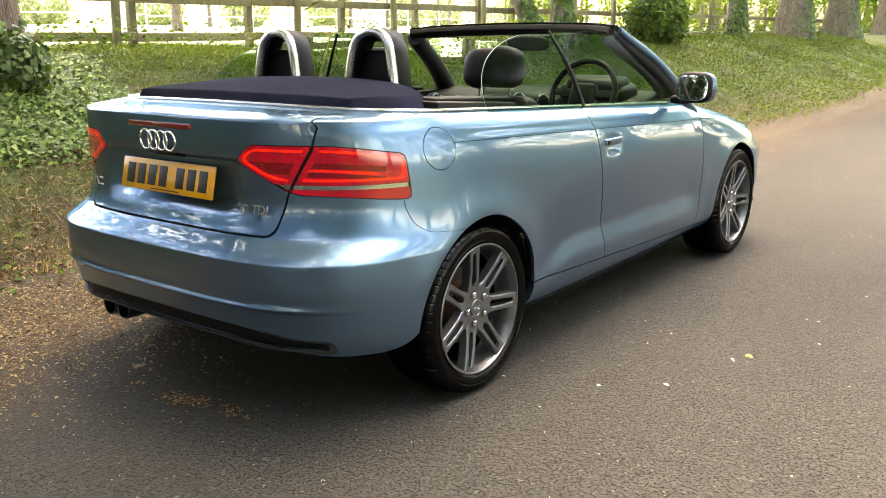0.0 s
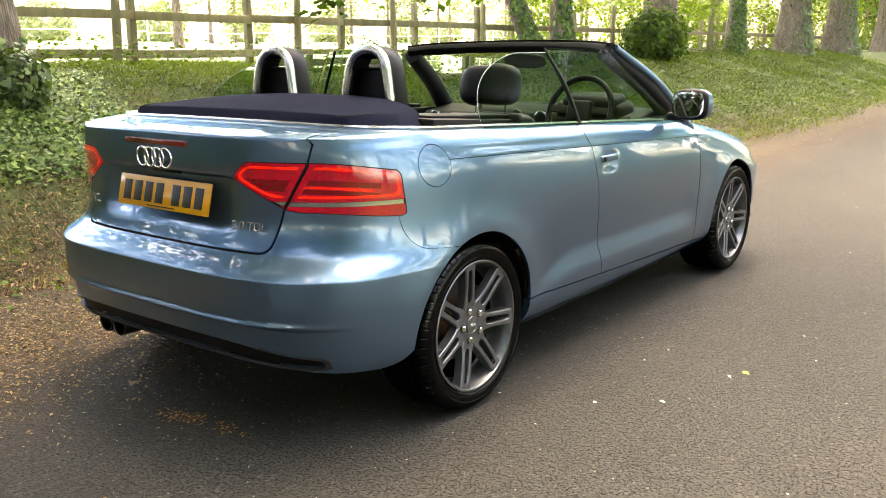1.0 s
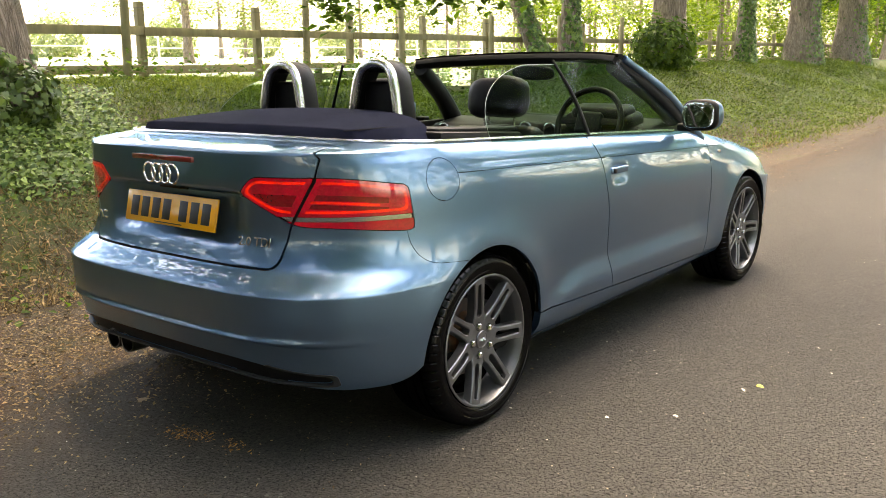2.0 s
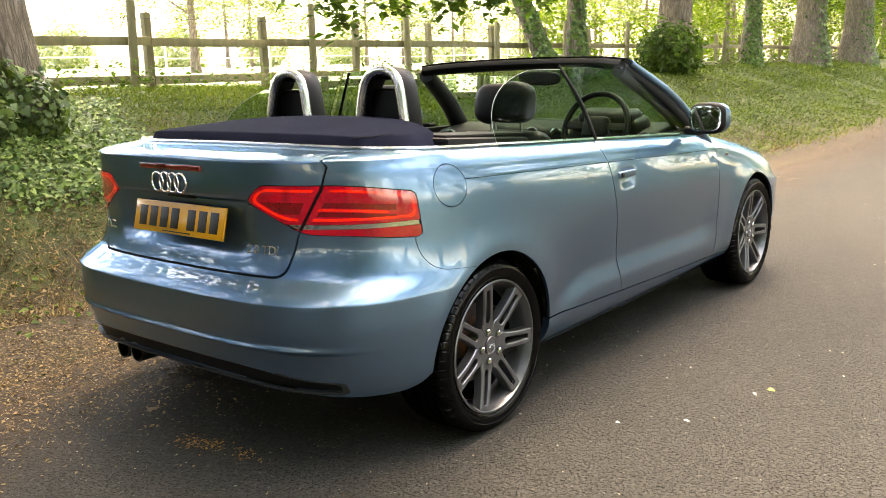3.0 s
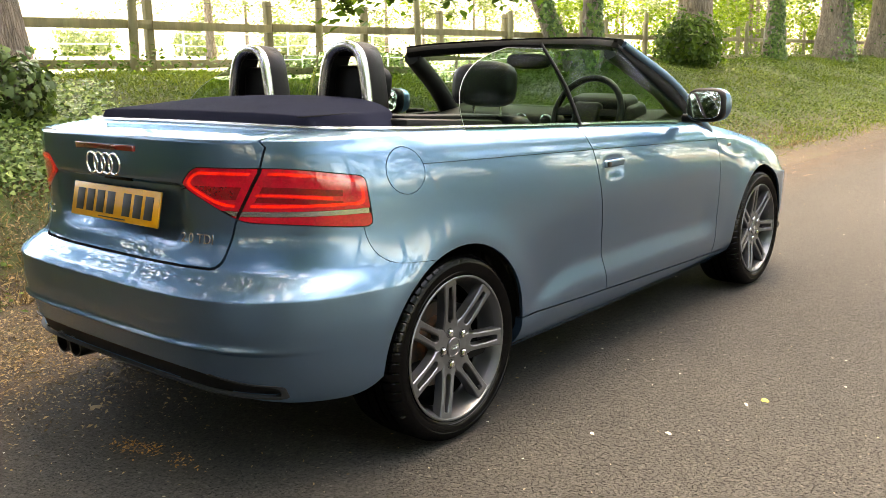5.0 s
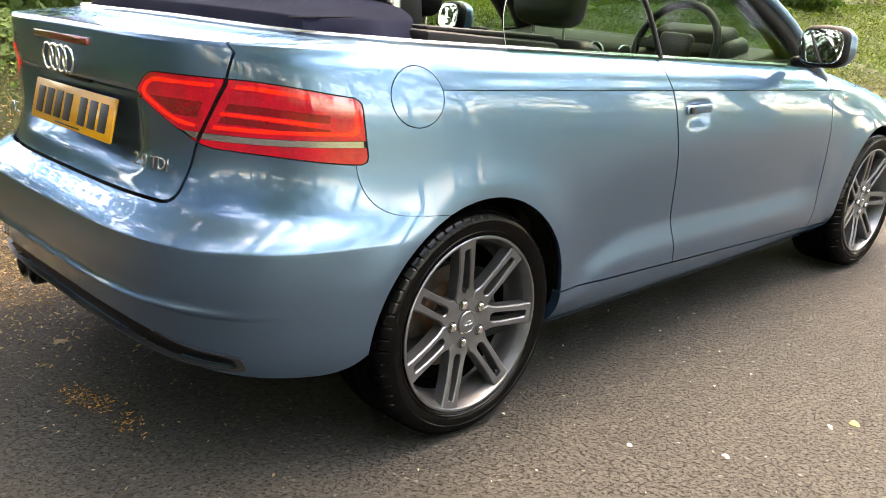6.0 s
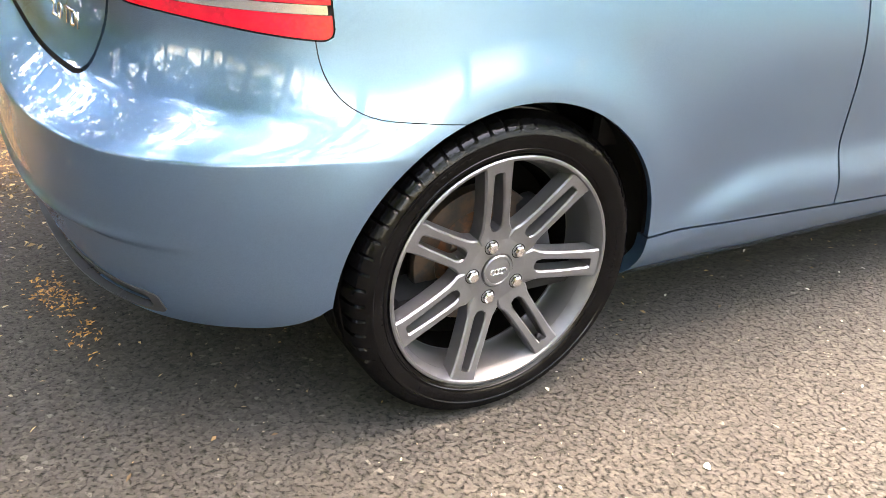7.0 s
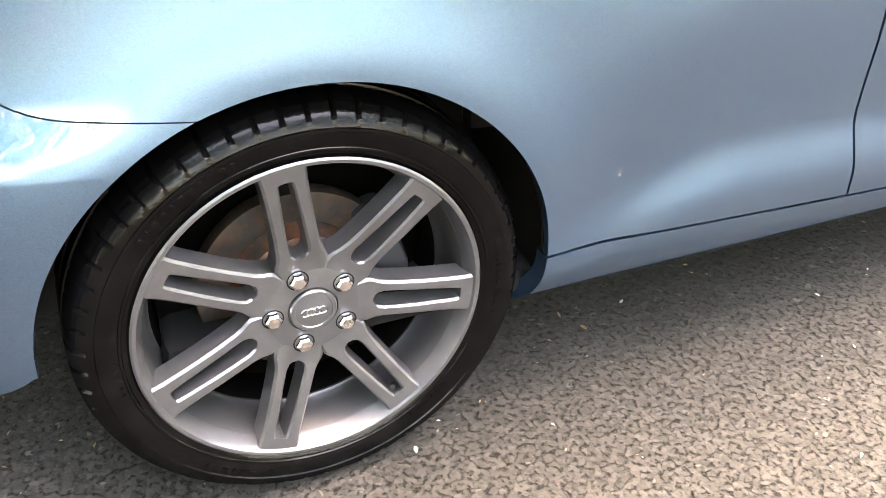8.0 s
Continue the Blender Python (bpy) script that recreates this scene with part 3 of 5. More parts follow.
            if side_of > 0:
                bar = cut(*lamp, edge, lambda p: 0.0036 - np.abs(p[:, 2] - 0.867 + 0.02 * ease(-0.6, -0.34, p[:, 1])), lambda p: in_lamp(p) - 0.028, lambda p: -0.44 - p[:, 1], lambda p: np.abs(lamp_split(p)) - 0.022)
                build("light_guide", *flip(*raised(*bar, 0.002)), GLOW, body, "glowing red light guide")
    # rear quarters with the fuel flap
    quarter = cut(*side, lambda p: -in_bumper(p) - 0.0008, lambda p: -in_boot(p) - GAP, out_lamp, lambda p: -door_rear(p) - GAP, arch_out, lambda p: sill_line(p) - GAP)
    holed = cut(*quarter, lambda p: -in_flap(p) * 0.07 - 0.0012)
    put("rear_quarter_panel", pressed(holed), sides="R", fold=False)
    put("fuel_flap", cut(*quarter, lambda p: in_flap(p) * 0.07 - 0.0012), sides="R", label="oval fuel flap")
    build("rear_quarter_panel", *mirrored(*pressed(quarter)), PAINT, car, **skin)
    # doors, sills, front wings
    door = cut(*side, lambda p: door_rear(p) - GAP, lambda p: 2.03 - p[:, 1] - GAP, lambda p: sill_line(p) - GAP)
    doors = [put("door", pressed(door), sides="R", fold=False)]
    doors.append(build("door", *mirrored(*pressed(door)), PAINT, car, **skin))
    put("sill", cut(*side, lambda p: -sill_line(p) - GAP, lambda p: p[:, 1] - 0.2, lambda p: 2.4 - p[:, 1], arch_out), depth=0.03)
    front = cut(V, F, lambda p: p[:, 1] - 2.03 - GAP)
    put("front_wing", pressed(cut(*front, lambda p: sill_line(p) - GAP, lambda p: 2.98 - p[:, 1], arch_out)), fold=False)
    put("front_bumper", cut(*front, lambda p: p[:, 1] - 2.98 - GAP, lambda p: p[:, 2] - 0.21, arch_out), sides="B")
    # bonnet between the wings
    nx = 24
    edge = grid[-1][grid[-1][:, 1] > 1.98][::2]
    ny = len(edge)
    bonnet = [((a * 2 / nx - 1) * x, y, z + 0.063 * x * (1 - abs(a * 2 / nx - 1) ** 2.2)) for x, y, z in edge for a in range(nx + 1)]
    build("bonnet", bonnet, [(j * (nx + 1) + i, j * (nx + 1) + i + 1, (j + 1) * (nx + 1) + i + 1, (j + 1) * (nx + 1) + i)
                             for j in range(ny - 1) for i in range(nx)], PAINT, car)
    # dark inner shell behind the gaps, and the arch liners
    rough = grid[::3, ::2]
    nv, nu = rough.shape[:2]
    coarse = [(i * nu + j, i * nu + j + 1, (i + 1) * nu + j + 1, (i + 1) * nu + j) for i in range(nv - 1) for j in range(nu - 1)]
    inner = cut(rough.reshape(-1, 3), coarse, lambda p: arch_out(p, ARCH + 0.004), lambda p: p[:, 2] - 0.24 - 0.06 * ease(0.0, -0.35, p[:, 1]))
    v, p = raised(*inner, -0.022)
    build("inner_shell", *merge((list(map(tuple, v)), p), mirrored(v, p)), DARK, car, "unpainted black inner shell")
    for s in (1, -1):
        for hub in (0.0, AXLE_F):
            lv, lf = lathe([(s * 0.846, ARCH + 0.006), (s * 0.844, ARCH + 0.016), (s * 0.56, ARCH + 0.03), (s * 0.54, 0.05)], 64, "x", (0, hub, HUB_Z))
            lv, lf = cut(lv, lf, lambda q: q[:, 2] - 0.195 - 0.14 * ease(0.77, 0.82, np.abs(q[:, 0])) * np.where(q[:, 1] < hub, 1.0, 0.5))
            build("arch_liner", lv, lf, DARK, car, "black wheel arch liner")
    # floor pan
    part("boot_floor", box((1.24, 0.44, 0.05), (0, -0.38, 0.350), 0.02), DARK, car, "black boot floor")
    part("floor_pan", box((1.63, 3.3, 0.05), (0, 1.45, 0.25), 0.02), DARK, car, "black underbody")
    # bright trim along the waist
    top = grid[-1]
    top = top[top[:, 1] < 1.74]
    rail = top[::2] + np.array([0, 0, 0.003])
    path = [(-x, y, z) for x, y, z in rail[::-1]] + [tuple(q) for q in rail[1:]]
    build("waist_trim", *tube(path, 0.0075, 6), BRUSHED, car, "bright aluminium waist trim")
    part("wing_badge", joined(box((0.004, 0.012, 0.016), (0.8745, 2.105, 0.805), 0.001), box((0.004, 0.026, 0.013), (0.8745, 2.127, 0.804), 0.001)), CHROME, car, "small bright wing badge")
    # door handles
    for d, s in zip(doors, (1, -1)):
        bm = box((0.016, 0.152, 0.029), (s * 0.870, 0.985, 0.822), 0.0076, segments=3)
        part("handle", bm, PAINT, d, "body-coloured door handle")
        part("lock_cover", box((0.01, 0.02, 0.02), (s * 0.881, 0.93, 0.822), 0.003), SATIN, d, "key cover")
    return grid


def car_rear_details(car):
    # number plate with plain bars in place of its characters
    plate = part("number_plate", box((0.52, 0.008, 0.111), (0, -0.668, 0.803), 0.003, (-14, 0, 0)), PLATE, car, "yellow rear number plate")
    m = Matrix.Translation((0, -0.668, 0.803)) @ pose(0, 0, 0, -14)
    for k, x in enumerate((-0.196, -0.133, -0.07, -0.007, 0.088, 0.151, 0.214)):
        bm = box((0.044, 0.002, 0.072), (x - 0.008, -0.0048, 0), 0.0005)
        bmesh.ops.transform(bm, matrix=m, verts=bm.verts)
        part("character_bar", bm, INK, plate, "black character bar")
    bm = box((0.16, 0.002, 0.004), (0, -0.0048, -0.047), 0.0003)
    bmesh.ops.transform(bm, matrix=m, verts=bm.verts)
    part("maker_line", bm, INK, plate, "thin line of small print")
    part("plate_lamp", box((0.16, 0.02, 0.008), (0, -0.640, 0.880), 0.002), PLASTIC, car, "black plate lamp housing")
    # high brake light, ring emblem, badges
    part("high_brake_light", box((0.345, 0.012, 0.019), (0, -0.6835, 0.986), 0.003), RED_DARK, car, "unlit dark red strip")
    for k in range(4):
        ring = lathe([(0.004 * math.cos(a), 0.0325 + 0.004 * math.sin(a)) for a in np.linspace(0, 2 * math.pi, 9)[:-1]], 40, "y", (-0.066 + 0.044 * k, -0.693, 0.934), True)
        build("emblem_ring", *ring, CHROME, car, "chrome ring")
    for word, x, y, z, turn in (("2.0 TDI", 0.366, -0.673, 0.722, 10.5),):
        cu = bpy.data.curves.new("engine_badge", "FONT")
        cu.body, cu.size, cu.extrude, cu.bevel_depth = word, 0.042, 0.0012, 0.0004
        cu.shear = 0.2
        me = bpy.data.meshes.new_from_object(bpy.data.objects.new("letters", cu))
        me.materials.append(CHROME)
        ob = new("engine_badge", me)
        ob.matrix_world = pose(x, y, z, 90, 0, turn)
        ob.parent, ob["label"] = car, "chrome engine badge letters"
    bars = joined(box((0.008, 0.004, 0.03), (-0.455, -0.668, 0.752), 0.001, (0, 18, 0)), box((0.008, 0.004, 0.03), (-0.437, -0.668, 0.752), 0.001, (0, -18, 0)),
                  box((0.022, 0.004, 0.007), (-0.412, -0.668, 0.764), 0.001), box((0.022, 0.004, 0.007), (-0.412, -0.668, 0.740), 0.001))
    part("model_badge", bars, CHROME, car, "small chrome badge bars")
    # twin exhaust
    for x in (-0.375, -0.285):
        prof = [(-0.745, 0.034), (-0.747, 0.037), (-0.745, 0.0395), (-0.60, 0.0395), (-0.60, 0.030), (-0.70, 0.030), (-0.745, 0.034)]
        build("exhaust_pipe", *lathe(prof, 32, "y", (x, 0.035, 0.279)), STEEL, car, "dark steel exhaust tip")
    part("silencer", box((0.6, 0.3, 0.11), (0, -0.36, 0.285), 0.04), DARK, car, "black silencer box")


# One spoke from hub to rim: radius, half width of its slot, half width of the whole, height of its face.
SPOKE = [
    (0.044, 0.0, 0.0225, 0.0868), (0.066, 0.0, 0.0335, 0.0880), (0.078, 0.0, 0.0365, 0.0890), (0.086, 0.0, 0.0345, 0.0900), (0.089, 0.0060, 0.0330, 0.0905),
    (0.094, 0.0105, 0.0315, 0.0912), (0.104, 0.0130, 0.0300, 0.0930), (0.130, 0.0124, 0.0290, 0.0975), (0.160, 0.0112, 0.0287, 0.1020), (0.190, 0.0098, 0.0288, 0.1055),
    (0.2095, 0.0086, 0.0292, 0.1078), (0.2135, 0.0070, 0.0294, 0.1083), (0.2145, 0.0, 0.0295, 0.1085), (0.226, 0.0, 0.0305, 0.1097), (0.2375, 0.0, 0.0340, 0.1108),
]


def car_wheel(car, label=""):
    """A wheel at the origin, its face towards +x, with seven twin spokes."""
    lip = [(0.086, 0.2275), (0.1, 0.2330), (0.108, 0.2385), (0.113, 0.2415), (0.115, 0.2385), (0.1145, 0.234), (0.108, 0.2305), (0.086, 0.2234)]
    wheel = build("wheel", *lathe(lip, 96, closed=True), ALLOY, car, label)
    wall = [(0.088, 0.2236), (0.070, 0.2185), (0.052, 0.2150), (0.036, 0.2120), (0.030, 0.2075), (0.026, 0.2078), (0.030, 0.2160), (0.087, 0.2272)]
    build("rim_wall", *lathe(wall, 96, closed=True), RIM_ALLOY, wheel, "silver-grey inner wall of the rim")
    # shade behind the spokes is put into the barrel's colour
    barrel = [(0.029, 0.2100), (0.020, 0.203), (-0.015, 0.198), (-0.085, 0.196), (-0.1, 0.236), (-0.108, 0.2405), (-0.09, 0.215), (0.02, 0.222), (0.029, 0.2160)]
    build("barrel", *lathe(barrel, 96, closed=True), SHADE_BLACK, wheel, "barrel blackened by brake dust")

    def lump(k, i):
        groove = k % 8 == 0
        return -0.0045 if groove and 12 <= i <= 16 else 0.0

    tyre = [(0.104, 0.235), (0.1105, 0.2425), (0.1135, 0.250), (0.1155, 0.2515), (0.1155, 0.2545), (0.1145, 0.2555), (0.119, 0.266), (0.1195, 0.276), (0.1208, 0.278), (0.1205, 0.2815), (0.1188, 0.2825), (0.1165, 0.291), (0.1115, 0.2985), (0.1035, 0.306), (0.094, 0.3105), (0.082, 0.3128),
            (0.066, 0.3136), (0.064, 0.306), (0.057, 0.306), (0.055, 0.314), (0.028, 0.3142), (0.026, 0.306), (0.018, 0.306), (0.016, 0.3142), (-0.016, 0.3142), (-0.018, 0.306), (-0.026, 0.306),
            (-0.028, 0.3142), (-0.055, 0.314), (-0.06, 0.306), (-0.068, 0.313), (-0.1, 0.307), (-0.118, 0.285), (-0.115, 0.255), (-0.104, 0.235)]
    build("tyre", *lathe(tyre, 480, wobble=lump), RUBBER, wheel, "low-profile black tyre", angle=24)
    marks = []
    for start, count, r in ((0.35, 11, 0.269), (2.45, 8, 0.269), (4.5, 10, 0.270), (1.55, 5, 0.262), (3.7, 6, 0.262)):
        for k in range(count):
            a = start + 0.052 * k
            bm = box((0.0016, 0.0085 if k % 3 else 0.005, 0.009), (0, 0, 0), 0.0004)
            bmesh.ops.transform(bm, matrix=Matrix.Rotation(a, 4, "X") @ Matrix.Translation((0.1197 if r > 0.265 else 0.1177, 0, r)), verts=bm.verts)
            marks.append(bm)
    part("sidewall_lettering", joined(*marks), RUBBER, wheel, "raised black lettering on the sidewall")["kind"] = "stuff"
    # spokes: two bars with a slot between, splayed into the rim
    for k in range(7):
        a0 = radians(-4.5 + k * 360 / 7)
        bars = []
        for s in (-1, 1):
            verts, faces = [], []
            for r, slot, half, face in SPOKE:
                soft, lip = min(0.003, slot), 0.0035
                ring = [(face - 0.034, slot * 0.9), (face - soft, slot), (face, slot + soft), (face, half - lip), (face - lip, half), (face - 0.034, half * 1.06)]
                for fx, t in ring:
                    verts.append((fx, r * math.cos(a0) - s * t * math.sin(a0), r * math.sin(a0) + s * t * math.cos(a0)))
            for i in range(len(SPOKE) - 1):
                quads = [(i * 6 + j, i * 6 + (j + 1) % 6, (i + 1) * 6 + (j + 1) % 6, (i + 1) * 6 + j) for j in range(6)]
                faces += quads if s > 0 else [q[::-1] for q in quads]
            bars.append((verts, faces))
        build("spoke", *merge(*bars), ALLOY, wheel, angle=24)
    hub = [(0.05, 0.078), (0.080, 0.076), (0.0872, 0.070), (0.0885, 0.060), (0.0885, 0.036), (0.084, 0.035), (0.084, 0.0)]
    build("hub", *lathe(hub, 48), ALLOY, wheel)
    cap = [(0.082, 0.0335), (0.091, 0.0335), (0.0935, 0.0315), (0.0935, 0.027), (0.0922, 0.0262), (0.0935, 0.0), ]
    centre = build("centre_cap", *lathe(cap, 40), ALLOY, wheel, "grey centre cap with small rings")
    for k in range(4):
        build("emblem_ring", *lathe([(0.0007 * math.cos(a), 0.0058 + 0.0007 * math.sin(a)) for a in np.linspace(0, 6.283, 7)[:-1]], 20, "x", (0.0938, -0.012 + 0.008 * k, 0.0), True), CHROME, centre, "raised ring")
    for k in range(5):
        a = radians(37.6 + 72 * k)
        at = (0, 0.056 * math.cos(a), 0.056 * math.sin(a))
        build("bolt_well", *lathe([(0.0892, 0.0155), (0.0892, 0.0135), (0.080, 0.0125)], 20, "x", at), DARK, wheel, "dark bolt well")
        build("wheel_bolt", *lathe([(0.080, 0.0122), (0.0955, 0.0118), (0.0982, 0.0092), (0.0985, 0.0)], 6, "x", at), CHROME, wheel, "bright wheel bolt", angle=20)
    disc = [(-0.01, 0.142), (-0.006, 0.144), (0.012, 0.144), (0.016, 0.142), (0.0165, 0.128), (0.0155, 0.120), (0.0165, 0.112), (0.016, 0.098), (0.012, 0.095)]
    disc_part = build("brake_disc", *lathe(disc, 72), WORN, wheel, "scored dark brake disc")
    build("disc_bell", *lathe([(0.012, 0.096), (0.02, 0.092), (0.04, 0.087), (0.045, 0.08), (0.048, 0.0)], 72), RUST, disc_part, "rusty disc bell")
    part("brake_caliper", box((0.06, 0.055, 0.13), (0.015, 0.122, 0.045), 0.016, (18, 0, 0)), SATIN, wheel, "grey brake caliper")
    # the backplate carries the same painted shade
    build("backplate", *lathe([(-0.02, 0.195), (-0.024, 0.15), (-0.03, 0.0)], 48), SHADE_BLACK, wheel, "black backplate")
    build("valve", *tube([(0.088, 0.212 * math.cos(-0.98), 0.212 * math.sin(-0.98)), (0.106, 0.198 * math.cos(-0.98), 0.198 * math.sin(-0.98))], 0.004, 8), PLASTIC, wheel, "black tyre valve")
    return wheel


def cushion(size, at, turn=(0, 0, 0), round_=0.05):
    return box(size, at, round_, turn, 4)


def puff(size, at, turn=(0, 0, 0), power=3.0, rings=14, sides=28):
    """A rounded pillow-like block: a superellipsoid."""
    bm = bmesh.new()
    bmesh.ops.create_uvsphere(bm, u_segments=sides, v_segments=rings, radius=1)
    for v in bm.verts:
        n = sum(abs(c) ** power for c in v.co) ** (1 / power)
        v.co = v.co / n
    bmesh.ops.scale(bm, vec=[c / 2 for c in size], verts=bm.verts)
    bmesh.ops.transform(bm, matrix=Matrix.Translation(at) @ pose(0, 0, 0, *turn), verts=bm.verts)
    return bm


def car_cabin(car):
    # folded hood under its cloth cover
    nx, ny = 40, 26
    verts = []
    for j in range(ny + 1):
        b = j / ny
        for i in range(nx + 1):
            a = i * 2 / nx - 1
            half = 0.605 + 0.115 * float(ease(0, 0.6, b))
            y0, y1 = -0.392 + 0.035 * a * a, 0.095 - 0.215 * abs(a) ** 3
            y = y0 + (y1 - y0) * b
            edge = min(1.0, 13 * (1 - abs(a)), 17 * b)
            z = 1.043 - 0.010 * float(ease(-0.3, 0.1, y)) + 0.041 * math.sqrt(max(0.0, edge * (2 - edge))) + 0.046 * (1 - abs(a) ** 3) * float(ease(-0.42, 0.02, y))
            verts.append((a * half, y, z - 0.005 - 0.011 * (abs(a * half) / 0.8) ** 2))
    faces = [(j * (nx + 1) + i, j * (nx + 1) + i + 1, (j + 1) * (nx + 1) + i + 1, (j + 1) * (nx + 1) + i) for j in range(ny) for i in range(nx)]
    cover = build("hood_cover", *folded(np.array(verts), faces, 0.03), CLOTH, car, "dark navy cloth hood cover", angle=60)
    for s in (1, -1):
        seam = spline([(s * 0.56, -0.37, 1.070), (s * 0.60, -0.31, 1.073), (s * 0.635, -0.22, 1.076), (s * 0.655, -0.12, 1.072)], 16)
        build("seam", *tube(seam, 0.0018, 5), DARK, cover, "stitched seam")
    # black side trims between hood and doors
    for s in (1, -1):
        part("side_trim", box((0.13, 0.50, 0.06), (s * 0.705, 0.13, 1.010), 0.014, (-4, 0, 0)), PLASTIC, car, "black quarter trim")
        part("side_trim_cap", box((0.20, 0.48, 0.014), (s * 0.645, 0.14, 1.046), 0.006, (-3, 0, 0)), PLASTIC, car, "black trim cap")
        # door tops and inner panels
        v, p = tube(spline([(s * 0.765, 0.3, 0.975), (s * 0.765, 1.0, 0.935), (s * 0.75, 1.75, 0.888)], 14), 0.03, 8)
        build("door_top", v, p, PLASTIC, car, "black padded door top")
        part("door_trim", box((0.04, 1.6, 0.45), (s * 0.765, 1.05, 0.73), 0.02), LEATHER, car, "dark door trim")
    # rear bench and its rollover hoops
    part("rear_bench", joined(cushion((1.1, 0.16, 0.42), (0, 0.16, 0.82), (-12, 0, 0)), cushion((1.1, 0.5, 0.18), (0, 0.45, 0.6))), LEATHER, car, "black leather rear bench")
    for s in (1, -1):
        c = s * 0.268
        path = spline([(c + dx, 0.14 + dy, z) for dx, dy, z in ((-0.130, 0, 1.02), (-0.121, 0, 1.13), (-0.099, 0.005, 1.23), (-0.064, 0.01, 1.28), (0, 0.012, 1.298), (0.064, 0.01, 1.28), (0.099, 0.005, 1.23), (0.121, 0, 1.13), (0.130, 0, 1.02))], 36)
        # leather wrap: a band drawn back along y
        verts, faces = [], []
        for q in path:
            out = np.array([q[0] - c, 0, q[2] - 1.14])
            out /= np.linalg.norm(out)
            for dy, dr in ((-0.035, -0.018), (-0.035, 0.004), (-0.02, 0.009), (0.055, 0.002), (0.065, -0.006), (0.06, -0.02)):
                verts.append(tuple(q + np.array([0, dy, 0]) + out * dr))
        n = len(path)
        for i in range(n - 1):
            faces += [(i * 6 + j, (i + 1) * 6 + j, (i + 1) * 6 + (j + 1) % 6, i * 6 + (j + 1) % 6) for j in range(6)]
        hoop = build("roll_hoop", verts, faces, LEATHER, car, "black roll hoop with bright metal front", angle=60)
        metal = [tuple(q + np.array([0, -0.036, 0]) - (lambda o: o / np.linalg.norm(o))(np.array([q[0] - c, 0, q[2] - 1.14])) * 0.009) for q in path]
        build("hoop_tube", *tube(metal, 0.0195, 14), BRUSHED, hoop, "brushed aluminium tube")
        part("hoop_pad", joined(cushion((0.212, 0.05, 0.20), (c, 0.17, 1.12), (-6, 0, 0), 0.02), cushion((0.16, 0.05, 0.03), (c, 0.165, 1.266), (0, 0, 0), 0.012)), LEATHER, hoop, "black padded insert")
    # front seats
    for s in (1, -1):
        c = s * 0.36
        back = joined(cushion((0.46, 0.13, 0.62), (c, 0.715, 0.705), (-16, 0, 0), 0.055), cushion((0.10, 0.16, 0.50), (c - 0.2, 0.735, 0.685), (-16, 0, 0), 0.045), cushion((0.10, 0.16, 0.50), (c + 0.2, 0.735, 0.685), (-16, 0, 0), 0.045))
        seat = part("front_seat", back, LEATHER, car, "black leather front seat")
        part("seat_base", cushion((0.5, 0.52, 0.16), (c, 1.0, 0.52), (6, 0, 0)), LEATHER, seat)
        hy, hz = (0.76 if s > 0 else 0.87), 1.128
        part("headrest", puff((0.285, 0.11, 0.180), (c + 0.03 * s, hy, hz), (-8, 0, 0), 3.6), LEATHER, seat, "rounded black headrest")
        for dx in (-0.07, 0.07):
            build("headrest_post", *tube([(c + 0.03 * s + dx, hy, 1.0), (c + 0.03 * s + dx, hy, 1.06)], 0.006, 8), BRUSHED, seat, "metal headrest post")
    # dashboard, wheel, mirror
    dash = part("dashboard", joined(cushion((1.46, 0.34, 0.2), (0, 1.80, 0.86), (8, 0, 0), 0.06), cushion((0.42, 0.18, 0.09), (0.37, 1.72, 0.965), (8, 0, 0), 0.04), box((0.28, 0.8, 0.35), (0, 1.35, 0.55), 0.05)), PLASTIC, car, "black dashboard")
    for x in (-0.6, -0.08, 0.08, 0.62):
        build("air_vent", *lathe([(1.615, 0.04), (1.61, 0.046), (1.605, 0.04), (1.62, 0.02)], 24, "y", (x, 0.02, 0.9)), BRUSHED, dash, "round metal-rimmed air vent")
    m = pose(0.38, 1.545, 0.96, 64, 0, 0)
    wheel_v = [(0.187 + 0.0165 * math.cos(b), 0.0165 * math.sin(b)) for b in np.linspace(0, 6.2832, 13)[:-1]]
    v, p = lathe([(h, r) for r, h in wheel_v], 56, "z", closed=True)
    sw = build("steering_wheel", [tuple(m @ Vector(q)) for q in v], p, LEATHER, car, "black leather steering wheel")
    bm = joined(cushion((0.15, 0.12, 0.05), (0, 0, 0), (0, 0, 0), 0.02), box((0.36, 0.04, 0.014), (0, 0.01, 0), 0.005), box((0.05, 0.17, 0.014), (0, -0.1, 0), 0.005))
    bmesh.ops.transform(bm, matrix=m, verts=bm.verts)
    part("airbag_boss", bm, PLASTIC, sw, "black airbag boss and spokes")
    part("instrument_hood", cushion((0.34, 0.16, 0.09), (0.38, 1.70, 1.0), (10, 0, 0), 0.04), PLASTIC, dash, "black instrument hood")


